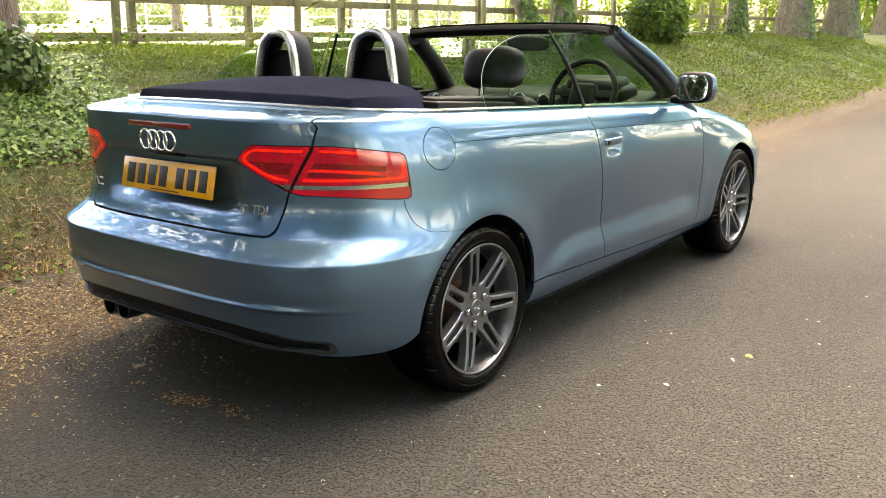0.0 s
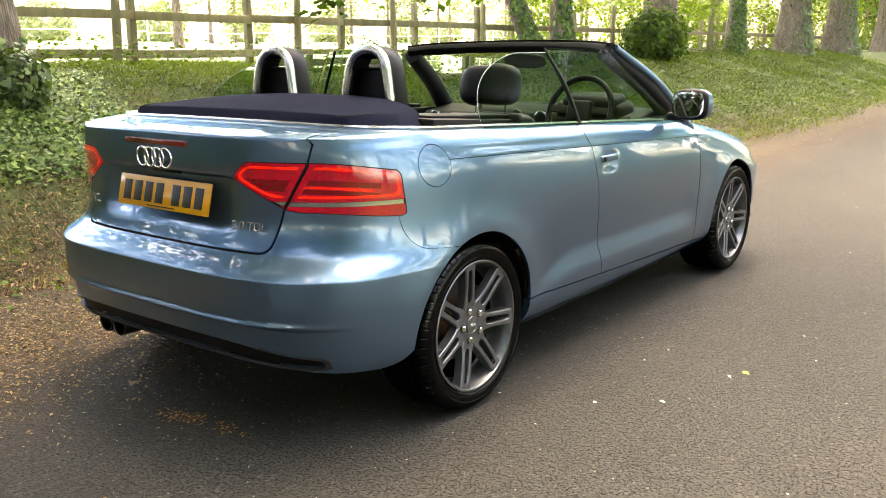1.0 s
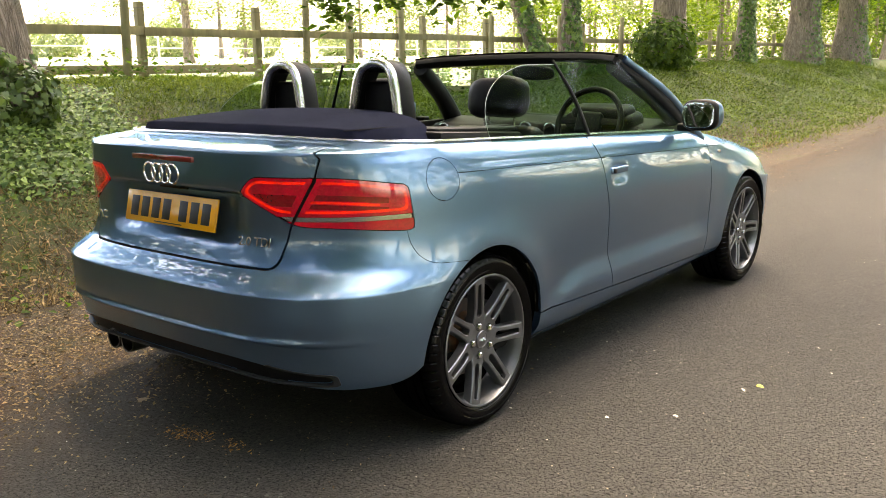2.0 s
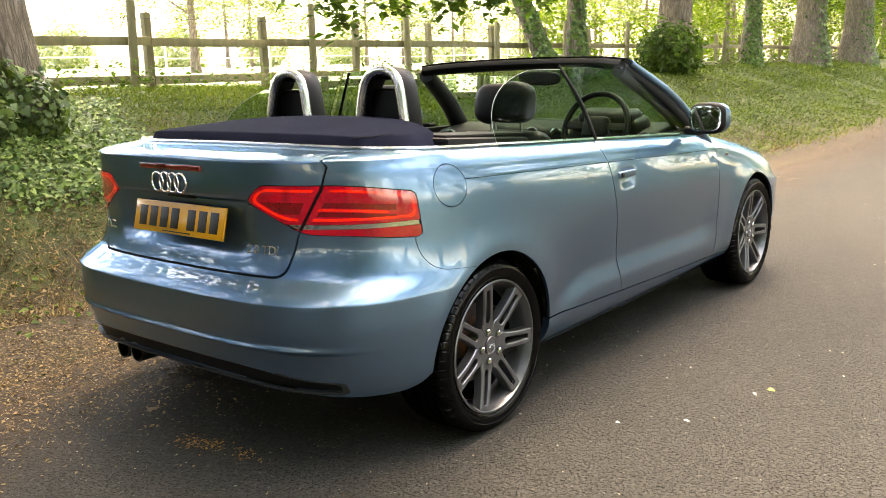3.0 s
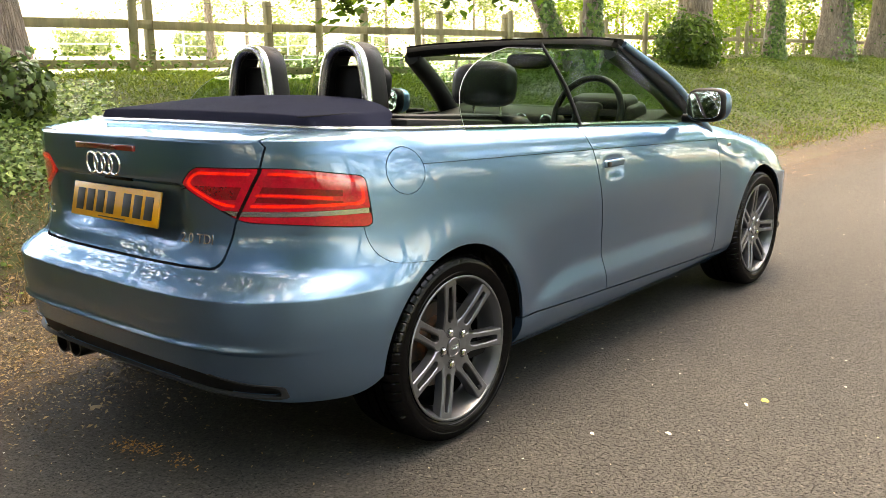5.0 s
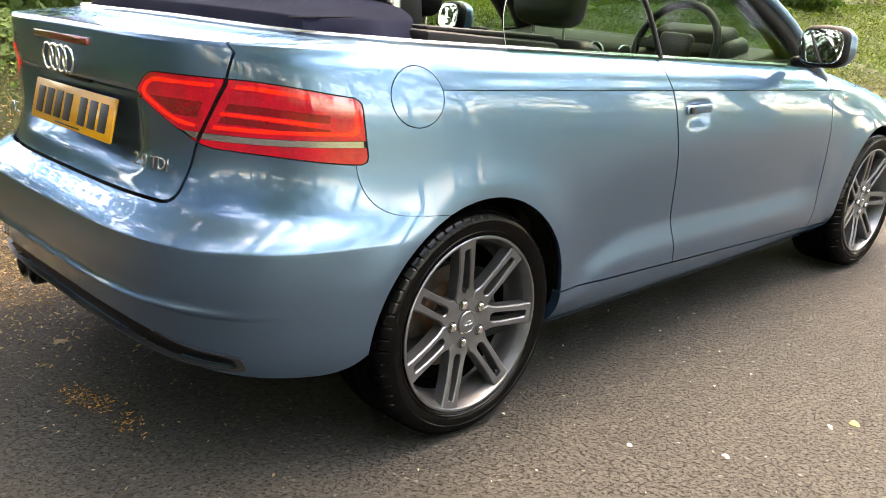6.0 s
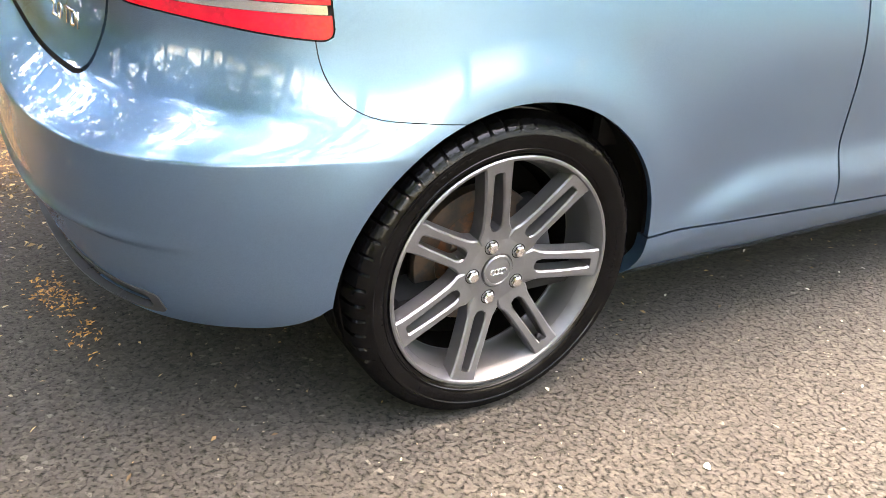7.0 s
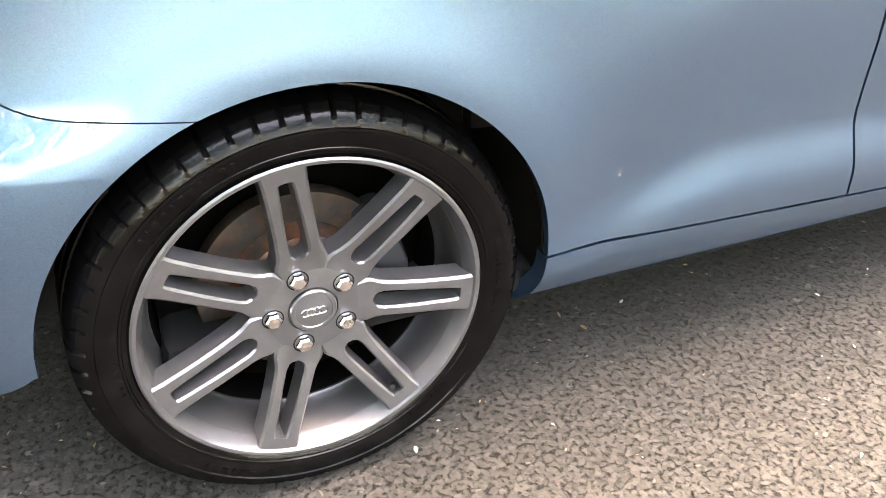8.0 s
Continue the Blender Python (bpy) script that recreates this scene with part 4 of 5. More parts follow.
def pane(name, corners, n, parent, label, bulge=0.0):
    """A thin curved glass sheet over four rounded corners."""
    a, b, c, d = [np.array(q, float) for q in corners]
    nrm = np.cross(b - a, d - a)
    nrm /= np.linalg.norm(nrm)
    verts = []
    for j in range(n + 1):
        for i in range(n + 1):
            u, v = i / n, j / n
            verts.append((1 - v) * ((1 - u) * a + u * b) + v * ((1 - u) * d + u * c) + nrm * bulge * (1 - (2 * u - 1) ** 2))
    faces = [(j * (n + 1) + i, j * (n + 1) + i + 1, (j + 1) * (n + 1) + i + 1, (j + 1) * (n + 1) + i) for j in range(n) for i in range(n)]
    ob = build(name, *folded(np.array(verts), faces, 0.004), GLASS, parent, label, angle=60)
    ob.visible_shadow = False
    return ob


def car_glazing(car):
    header = spline([(-0.625, 1.44, 1.282), (-0.45, 1.49, 1.296), (0, 1.515, 1.304), (0.45, 1.49, 1.296), (0.625, 1.44, 1.282)], 24)
    frame_ = build("windscreen_frame", *tube(header, [0.042] * 24, 10, squash=0.8), PLASTIC, car, "black-lined windscreen header")
    build("header_seal", *tube([q + np.array([0, -0.02, 0.024]) for q in header], 0.009, 6), RUBBER, frame_, "black rubber header seal")
    for s in (1, -1):
        lower, upper = np.array([s * 0.792, 2.03, 0.862]), np.array([s * 0.628, 1.45, 1.284])
        mid = (lower + upper) / 2 + np.array([s * 0.012, 0.035, 0.025])
        path = spline([lower, mid, upper], 12)
        build("pillar", *tube([q + np.array([s * 0.008, 0.012, 0.006]) for q in path], np.linspace(0.026, 0.02, 12), 10), PAINT, frame_, "body-coloured windscreen pillar")
        build("pillar_lining", *tube([q + np.array([-s * 0.034, -0.024, -0.022]) for q in path], np.linspace(0.062, 0.046, 12), 10), PLASTIC, frame_, "black pillar lining")
        # side windows: quarter light, black divider, door glass, all raised
        back_off = 0.0 if s > 0 else 0.045
        v0, v1 = np.array([s * 0.797, 0.845 + back_off, 0.975]), np.array([s * 0.638, 0.808 + back_off, 1.288])
        build("window_divider", *tube(spline([v0, (v0 + v1) / 2 + np.array([s * 0.012, 0.01, 0]), v1], 10), np.linspace(0.0085, 0.007, 10), 8), PLASTIC, car, "black window divider strip")
        pane("door_window", [(s * 0.797, 0.85, 0.975), (s * 0.80, 1.93, 0.90), (s * 0.635, 1.455, 1.272), (s * 0.638, 0.815, 1.288)], 10, car, "raised green-tinted door window", 0.012 * s)
        # quarter light with a rounded rear top corner
        verts, faces, n = [], [], 18
        for j in range(n + 1):
            h = j / n
            back_y = 0.815 - 0.68 * math.sqrt(max(0.0, 1 - h ** 2.6))
            for i in range(n + 1):
                y = back_y + (0.83 - 0.025 * h - back_y) * i / n
                verts.append((s * (0.80 - 0.162 * h + 0.012 * math.sin(math.pi * h)), y, 0.995 + 0.293 * h - 0.02 * i / n * (1 - h)))
        faces = [(j * (n + 1) + i, j * (n + 1) + i + 1, (j + 1) * (n + 1) + i + 1, (j + 1) * (n + 1) + i) for j in range(n - 1) for i in range(n)]
        q = build("quarter_window", *folded(np.array(verts), faces, 0.004), GLASS, car, "rounded green-tinted quarter window", angle=60)
        q.visible_shadow = False
        edge = [verts[j * (n + 1)] for j in range(n)] + [verts[(n - 1) * (n + 1) + i] for i in range(0, n + 1, 3)]
        build("glass_edge", *tube(edge, 0.0009, 5), EDGE, q, "ground pale glass edge")
        # mirrors
        mirror = part("door_mirror", puff((0.182, 0.115, 0.150), (s * 0.964, 1.675, 1.02), (0, 0, -6 * s), 2.7), PAINT, car, "blue door mirror with black rim")
        part("mirror_rim", puff((0.176, 0.07, 0.148), (s * 0.960, 1.640, 1.02), (-6, 0, 4 * s), 3.4), PLASTIC, mirror, "black rim")
        part("mirror_glass", puff((0.152, 0.0008, 0.122), (s * 0.960, 1.6035, 1.022), (-6, 0, 4 * s), 3.4), MIRROR, mirror, "reflecting glass")
        part("mirror_foot", cushion((0.10, 0.07, 0.04), (s * 0.86, 1.73, 0.955), (0, 0, 0), 0.015), PLASTIC, mirror, "black mirror foot")
    screen = pane("windscreen", [(-0.79, 2.02, 0.90), (0.79, 2.02, 0.90), (0.62, 1.47, 1.292), (-0.62, 1.47, 1.292)], 16, car, "clear raked windscreen", 0.06)
    part("interior_mirror", puff((0.25, 0.045, 0.08), (0.03, 1.555, 1.205), (0, 0, 8), 3.0), PLASTIC, car, "black interior mirror")
    return screen


def make_car():
    car = tagged(new("convertible_car"), "pale blue metallic convertible with its hood folded, parked on asphalt", "car")
    car_body(car)
    car_rear_details(car)
    car_cabin(car)
    car_glazing(car)
    first = car_wheel(car, "grey seven twin-spoke alloy wheel")
    for x, y, turn in ((0.7535, 0.0, 0), (0.76, AXLE_F, 0), (-0.7535, 0.0, 180), (-0.76, AXLE_F, 180)):
        m = pose(x, y, HUB_Z, 0, 0, turn)
        if (x, y) == (0.7535, 0.0):
            first.matrix_basis = m
        else:
            copy_thing(first, m)
    return car


make_car()


# The lane, its bank, fence and trees.
rng = np.random.default_rng(7)


def toe(y):
    return -2.25 + 0.45 * ease(1, 7, y) - 0.5 * ease(12, 24, y)


def ground_z(x, y):
    x, y = np.asarray(x, float), np.asarray(y, float)
    top = -4.3 - 1.9 * ease(-0.6, 2.2, y)
    t = np.clip((toe(y) - x) / (toe(y) - top), 0, 1)
    bank = 1.16 * (0.45 * t + 0.55 * ease(0, 1, t))
    field = 0.022 * np.clip(-7.5 - x, 0, 60)
    right = 0.25 * ease(6.0, 9.0, x) + 0.012 * np.clip(x - 9, 0, 80)
    lumps = 0.05 * np.sin(1.7 * x + 0.6 * y) * np.sin(1.1 * y - 0.4 * x) * ease(-2.2, -3.2, x)
    return bank + field + right + lumps - 0.02 * ease(-2.0, -1.0, x)


def make_ground():
    xs = np.r_[-400, -200, -120, -90, -70, -55, -45, -36, np.arange(-30, -8, 1.5), np.arange(-8, -0.5, 0.16), np.arange(0, 10, 1.0), 14, 20, 30, 60, 120, 400]
    ys = np.r_[-400, -150, -60, -30, -20, np.arange(-14, -2, 1.0), np.arange(-2, 14, 0.25), np.arange(14, 40, 0.8), 45, 55, 70, 100, 160, 400]
    X, Y = np.meshgrid(xs, ys)
    Z = ground_z(X, Y)
    near = ease(-2.2, -2.8, X) * (X > -8)
    Z = Z + near * np.array([0.035 * noise.noise((x * 1.9, y * 1.9, 0)) for x, y in zip(X.ravel(), Y.ravel())]).reshape(X.shape)
    n = len(xs)
    faces = [(j * n + i, j * n + i + 1, (j + 1) * n + i + 1, (j + 1) * n + i) for j in range(len(ys) - 1) for i in range(n - 1)]
    ob = build("ground", np.stack([X, Y, Z], -1).reshape(-1, 3), faces, SOIL, smooth=True, angle=180)
    tagged(ob, "grassy bank and field behind the lane", "ground", kind="structure")
    # road: a sheet with worn, wandering edges
    ys = np.r_[np.arange(-60, -6, 2.0), np.arange(-6, 30, 0.12), np.arange(30, 160, 3.0)]
    verts, faces = [], []
    for y in ys:
        left = -1.15 + 0.10 * noise.noise((0, y * 0.9, 3)) + 0.05 * noise.noise((0, y * 4.1, 5)) + 0.25 * float(ease(3, 8, y)) - 0.35 * float(ease(10, 22, y))
        row = [left, left + 0.06, *np.linspace(left + 0.4, 4.6, 6), 5.2]
        for k, x in enumerate(row):
            verts.append((x, y, (-0.03 if k in (0, len(row) - 1) else 0.0)))
    m = 9
    faces = [(j * m + i, j * m + i + 1, (j + 1) * m + i + 1, (j + 1) * m + i) for j in range(len(ys) - 1) for i in range(m - 1)]
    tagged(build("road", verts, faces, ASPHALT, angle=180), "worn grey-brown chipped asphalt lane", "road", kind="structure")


def scatter(name, places, normals, sizes, material, shape, label, category, lift=0.0, parent=None):
    """One mesh of many small copies of a flat shape (rows of along, across, up), each turned at random."""
    places, normals, sizes = np.asarray(places, float), np.asarray(normals, float), np.asarray(sizes, float)
    n = len(places)
    normals = normals / np.linalg.norm(normals, axis=1)[:, None]
    a = rng.normal(size=(n, 3))
    a -= (a * normals).sum(1)[:, None] * normals
    a /= np.linalg.norm(a, axis=1)[:, None]
    b = np.cross(normals, a)
    pts, tris = shape
    pts = np.array(pts, float)
    v = places[:, None] + sizes[:, None, None] * (pts[None, :, 0:1] * a[:, None] + pts[None, :, 1:2] * b[:, None] + pts[None, :, 2:3] * normals[:, None])
    k = len(pts)
    v = v.reshape(-1, 3)
    f = (np.array(tris)[None] + (np.arange(n) * k)[:, None, None]).reshape(-1, len(tris[0]))
    me = bpy.data.meshes.new(name)
    me.vertices.add(len(v))
    me.vertices.foreach_set("co", v.ravel())
    side = f.shape[1]
    me.loops.add(f.size)
    me.loops.foreach_set("vertex_index", f.ravel().astype(np.int32))
    me.polygons.add(len(f))
    me.polygons.foreach_set("loop_start", np.arange(0, f.size, side, dtype=np.int32))
    me.update(calc_edges=True)
    me.materials.append(material)
    ob = new(name, me)
    if parent:
        ob.parent = parent
        if label:
            ob["label"] = label
        return ob
    return tagged(ob, label, category, kind="stuff")


LEAF_SHAPE = ([(0, 0, 0), (0.5, 0.32, 0.10), (1.0, 0, -0.06), (0.5, -0.32, 0.10)], [(0, 1, 2), (0, 2, 3)])
IVY_SHAPE = ([(0.36, 0, 0.07), (0, 0, 0), (-0.06, 0.26, 0.0), (0.2, 0.46, -0.02), (0.36, 0.27, 0.05), (0.66, 0.36, -0.02), (0.7, 0.15, 0.04), (1.0, 0, -0.04), (0.7, -0.15, 0.04), (0.66, -0.36, -0.02), (0.36, -0.27, 0.05), (0.2, -0.46, -0.02), (-0.06, -0.26, 0.0)],
             [(0, k, k % 12 + 1) for k in range(1, 13)])
HEART_SHAPE = ([(0, 0, 0), (0.15, 0.46, 0.04), (0.6, 0.3, 0.09), (1.0, 0, -0.03), (0.6, -0.3, 0.09), (0.15, -0.46, 0.04)], [(0, 1, 2), (0, 2, 3), (0, 3, 4), (0, 4, 5)])
BLADE_SHAPE = ([(0.05, 0, 0), (-0.05, 0, 0), (0.15, 0.16, 1.0)], [(0, 1, 2)])
TWIG_SHAPE = ([(0, 0.012, 0), (0.5, 0.06, 0.03), (1, -0.02, 0), (1, -0.035, 0), (0.5, 0.035, 0.03), (0, -0.012, 0)], [(0, 1, 4), (0, 4, 5), (1, 2, 3), (1, 3, 4)])
CHIP_SHAPE = ([(0, 0, 0.1), (0.5, 0.2, 0.25), (1, 0, 0.05), (0.5, -0.2, 0.12)], [(0, 1, 2), (0, 2, 3)])


def on_ground(x, y, lift=0.0):
    return np.stack([x, y, ground_z(x, y) + lift], 1)


def upward(n, spread):
    v = rng.normal(size=(n, 3)) * spread
    v[:, 2] = np.abs(v[:, 2]) + 1
    return v


def make_cover():
    # grass over the bank
    n = 190000
    y = rng.uniform(-3, 8.5, n)
    y[n // 2:] = 2 + 33 * rng.uniform(0, 1, n - n // 2) ** 1.5
    x = toe(y) + 0.15 + 0.4 * ease(4, 9, y) * rng.uniform(0, 1, n) - rng.uniform(0, 1, n) ** 0.9 * 5.6
    keep = rng.uniform(0, 1, n) < np.array([0.62 + 0.9 * noise.noise((a * 0.8, b * 0.8, 9)) for a, b in zip(x, y)])
    ivy_zone = (y < 2.4) & (x < -2.9)
    keep &= ~ivy_zone | (rng.uniform(0, 1, n) < 0.35)
    keep &= (y > 0.8) | (rng.uniform(0, 1, n) < 0.45)
    x, y = x[keep], y[keep]
    far = 1 + 0.07 * np.clip(y, 0, 30)
    scatter("bank_grass", on_ground(x, y), upward(len(x), 1.7), rng.uniform(0.03, 0.085, len(x)) * far ** 0.5 * (0.6 + 0.4 * ease(0.8, 2.2, y)), GRASS, BLADE_SHAPE, "short green and yellowing grass on the bank", "grass")
    # dead stalks low on the bank
    n = 22000
    y = rng.uniform(-3.0, 12, n)
    y[:10000] = rng.uniform(-2.5, 2.5, 10000)
    x = toe(y) + 0.25 - rng.uniform(0, 1, n) ** 1.2 * 2.0
    scatter("dry_stalks", on_ground(x, y, 0.012), upward(n, 2.2), rng.uniform(0.025, 0.085, n), STRAW, BLADE_SHAPE, "dry brown grass stalks and litter", "dry grass")
    # brown litter over the low bank beside the car
    n = 15000
    y = rng.uniform(-2.6, 2.6, n)
    x = toe(y) + 0.2 - rng.uniform(0, 1, n) ** 1.3 * 1.5
    scatter("bank_litter", on_ground(x, y, 0.012), upward(n, 0.6), 0.01 + 0.035 * rng.uniform(0, 1, n) ** 1.8, STRAW, CHIP_SHAPE, "dead leaves and bud scales on the low bank", "leaf litter")
    # litter on the road's edge
    n = 22000
    y = rng.uniform(-3.5, 16, n)
    y[:9000] = rng.uniform(-3.0, 2.0, 9000)
    x = -1.75 + rng.normal(0, 0.42, n)
    spill = rng.uniform(0, 1, n) < 0.25
    x[spill] = -1.6 + 2.4 * rng.uniform(0, 1, spill.sum()) ** 2.4
    pts = np.stack([x, y, np.maximum(ground_z(x, y), np.where(x > -1.2, 0.001, -1)) + 0.003], 1)
    scatter("leaf_litter", pts, upward(n, 0.25), (0.005 + 0.026 * rng.uniform(0, 1, n) ** 2.0) * np.where(x > -0.6, 0.6, 1.0), STRAW, CHIP_SHAPE, "brown bud scales and dead leaves on the road edge", "leaf litter")
    # clump of bud scales by the rear of the car
    n = 250
    k = rng.integers(0, 5, n)
    x = np.array([0.03, 0.09, 0.055, 0.14, 0.285])[k] + rng.normal(0, 0.032, n) * rng.uniform(0.4, 1.8, n)
    y = np.array([-0.71, -0.685, -0.74, -0.7, -0.685])[k] + rng.normal(0, 0.02, n) * rng.uniform(0.4, 1.8, n)
    scatter("bud_scale_clump", np.stack([x, y, np.full(n, 0.004)], 1), upward(n, 0.4), rng.uniform(0.005, 0.017, n), ORANGE, CHIP_SHAPE, "small clump of orange-brown bud scales on asphalt", "leaf litter")
    # pale flecks over the road
    n = 420
    x, y = rng.uniform(-0.9, 4.3, n), rng.uniform(-2.5, 9, n)
    scatter("petal_flecks", np.stack([x, y, np.full(n, 0.002)], 1), upward(n, 0.2), 0.004 + 0.013 * rng.uniform(0, 1, n) ** 1.6, PETAL, CHIP_SHAPE, "pale petals and flecks on the asphalt", "petals")
    # the larger petals, a yellow leaf, a stone and a dry leaf lying singly
    for name, x, y, size, mat, shape, label in (
            ("fallen_petal", 1.385, 0.452, 0.026, PETAL, IVY_SHAPE, "pale crumpled petal on the asphalt"), ("fallen_petal", 1.2, 0.285, 0.018, PETAL, IVY_SHAPE, "pale crumpled petal on the asphalt"),
            ("fallen_petal", 1.49, 0.85, 0.028, PETAL, CHIP_SHAPE, "thin pale petal on the asphalt"), ("fallen_petal", 0.857, 0.15, 0.02, PETAL, CHIP_SHAPE, "thin pale petal on the asphalt"),
            ("fallen_leaf", 1.545, 0.91, 0.034, YELLOW, IVY_SHAPE, "small yellow leaf on the asphalt"), ("fallen_leaf", -0.375, -0.635, 0.05, STRAW, IVY_SHAPE, "dry curled leaf on the asphalt"),
            ("fallen_twig", 1.155, 0.515, 0.05, PETAL, TWIG_SHAPE, "short pale twig on the asphalt"), ("loose_stone", 1.235, 0.2, 0.016, DARK, CHIP_SHAPE, "small dark loose stone on the asphalt")):
        scatter(name, [(x, y, 0.003)], upward(1, 0.15), [size], mat, shape, label, label.split()[-4])["kind"] = "thing"
    # loose grit swept over the lane
    n = 5200
    x, y = rng.uniform(-0.9, 3.6, n), -2.6 + 8 * rng.uniform(0, 1, n) ** 1.3
    scatter("loose_grit", np.stack([x, y, np.full(n, 0.001)], 1), upward(n, 0.3), 0.003 + 0.009 * rng.uniform(0, 1, n) ** 3, GRIT, CHIP_SHAPE, "fine pale grit and dry scraps on the asphalt", "grit")
    # thick drift of litter, twigs and sprigs on the road's edge by the rear of the car
    n = 42000
    x, y = -1.25 + rng.normal(0, 0.45, n), rng.uniform(-2.6, 1.6, n)
    pts = np.stack([x, y, np.maximum(ground_z(x, y), np.where(x > -1.2, 0.001, -1)) + 0.004], 1)
    scatter("bud_scale_drift", pts, upward(n, 0.35), 0.005 + 0.022 * rng.uniform(0, 1, n) ** 2.0, STRAW, CHIP_SHAPE, "drift of brown bud scales along the road edge", "leaf litter")
    n = 260
    x, y = -1.7 + rng.normal(0, 0.5, n), rng.uniform(-2.8, 9, n)
    scatter("twigs", on_ground(x, y, 0.022), upward(n, 0.05), rng.uniform(0.06, 0.22, n), STRAW, TWIG_SHAPE, "thin fallen twigs on the verge", "twigs")
    n = 700
    x, y = -2.15 + rng.normal(0, 0.22, n), rng.uniform(-2.5, 7, n)
    scatter("fallen_leaves", on_ground(x, y, 0.02), upward(n, 0.5), rng.uniform(0.03, 0.08, n), LEAF, LEAF_SHAPE, "green sprigs lying at the foot of the bank", "leaves")
    # clover and small weeds low in the grass
    n = 110000
    y = -2.5 + 34 * rng.uniform(0, 1, n) ** 1.5
    x = toe(y) + 0.1 - rng.uniform(0, 1, n) * 4.8
    keep = rng.uniform(0, 1, n) < (0.3 + 0.7 * ease(0.6, 2.5, y)) * np.array([0.55 + 0.8 * noise.noise((a * 1.1, b * 1.1, 4)) for a, b in zip(x, y)])
    x, y = x[keep], y[keep]
    scatter("bank_clover", on_ground(x, y, 0.03), upward(len(x), 0.4), rng.uniform(0.018, 0.045, len(x)) * (1 + 0.03 * np.clip(y, 0, 30)), CLOVER, LEAF_SHAPE, "small broad weeds among the bank grass", "weeds")
    # ivy over the near end of the bank
    n = 62000
    y = rng.uniform(-3, 3.0, n)
    x = -2.75 - rng.uniform(0, 1, n) * (2.2 + 0.2 * y)
    edge = np.array([noise.noise((a * 1.3, b * 1.3, 2)) for a, b in zip(x, y)])
    reach = np.minimum(1.8 * (-3.4 - x) + edge, 1.2 * (1.8 - 0.3 * (x + 3) - y) + edge)
    keep = rng.uniform(0, 1, n) < reach
    x, y = x[keep], y[keep]
    scatter("bank_ivy", on_ground(x, y, 0.0) + np.c_[np.zeros((len(x), 2)), rng.uniform(0.0, 0.12, len(x))], upward(len(x), 0.9) + np.array([0.7, -0.4, 0]), rng.uniform(0.022, 0.052, len(x)), IVY, HEART_SHAPE, "dark glossy ivy covering the bank", "ivy")
    # unseen ivy on the bank further back, added to darken the bumper's reflection
    n = 16000
    y = rng.uniform(-12, -2.4, n)
    x = -2.35 - 2.6 * rng.uniform(0, 1, n)
    scatter("unseen_ivy", on_ground(x, y) + np.c_[np.zeros((n, 2)), rng.uniform(0.0, 0.1, n)], upward(n, 0.8) + np.array([0.6, 0, 0]), rng.uniform(0.06, 0.12, n), IVY, LEAF_SHAPE, "unseen dark ivy on the bank, added to darken the bumper reflection", "ivy")
    # weeds along the fence
    n = 5000
    y = 2.5 + 30 * rng.uniform(0, 1, n) ** 1.3
    x = -6.6 + rng.normal(0, 0.35, n)
    scatter("fence_weeds", on_ground(x, y) + np.c_[np.zeros((n, 2)), 0.35 * rng.uniform(0, 1, n) ** 2.2], upward(n, 0.8), rng.uniform(0.03, 0.09, n), LEAF, LEAF_SHAPE, "leafy weeds along the fence foot", "weeds")


def make_fence():
    fence = tagged(new("post_and_rail_fence"), "weathered timber post and rail fence on the bank", "fence")
    for k in range(20):
        y = 2.04 + 1.8 * k - 3.6
        bm = box((0.085, 0.10, 1.35), (0, 0, 0.40), 0.012)
        ob = part("post", bm, TIMBER, fence)
        ob.matrix_basis = pose(-7.0, y, 1.02, random.uniform(-1, 1), random.uniform(-1.2, 1.2), random.uniform(-4, 4))
        for h in (0.72, 0.27):
            bm = box((0.04, 1.79, 0.105), (0, 0, 0), 0.006)
            r = part("rail", bm, TIMBER, fence)
            r.matrix_basis = pose(-6.925, y + 0.9, 1.02 + h + random.uniform(-0.01, 0.01), random.uniform(-0.4, 0.4))
    stakes = tagged(new("wire_fence"), "older round stakes with thin wires along the fence", "fence")
    tops = []
    for k, (y, lean, h) in enumerate(((3.5, -2, 1.34), (6.36, -5, 1.28), (8.47, -2, 1.36), (10.95, 1, 1.12), (13.4, 0, 1.2), (16.1, 1, 1.25), (19, 0, 1.2), (22, 0, 1.2), (1.0, 0, 1.3), (-1.4, 0, 1.3))):
        v, f = tube([(0, 0, -0.25), (0.01, 0, 0.5), (0, 0.005, h - 0.03), (0, 0, h)], [0.056, 0.054, 0.05, 0.038], 10)
        ob = build("stake", v, f, TIMBER, stakes)
        ob.matrix_basis = pose(-6.82, y, 1.02, lean, 0, 30 * k)
        tops.append((y, h))
    for h in (1.0, 1.18):
        build("wire", *tube([(-6.82, y, 1.02 + h + 0.02 * math.sin(y)) for y, _ in sorted(tops)], 0.003, 5), STEEL, stakes, "thin fence wire")
    # far white paddock rails
    far = tagged(new("paddock_fence"), "white painted paddock rails across the field", "fence")
    for k in range(20):
        y = 6 + 3.0 * k
        z = float(ground_z(-32, y))
        part("post", box((0.07, 0.07, 1.3), (-32, y, z + 0.6), 0.01), WHITE_WOOD, far)
        for h in (0.6, 1.15):
            part("rail", box((0.04, 2.98, 0.05), (-31.9, y + 1.5, z + h), 0.005), WHITE_WOOD, far)


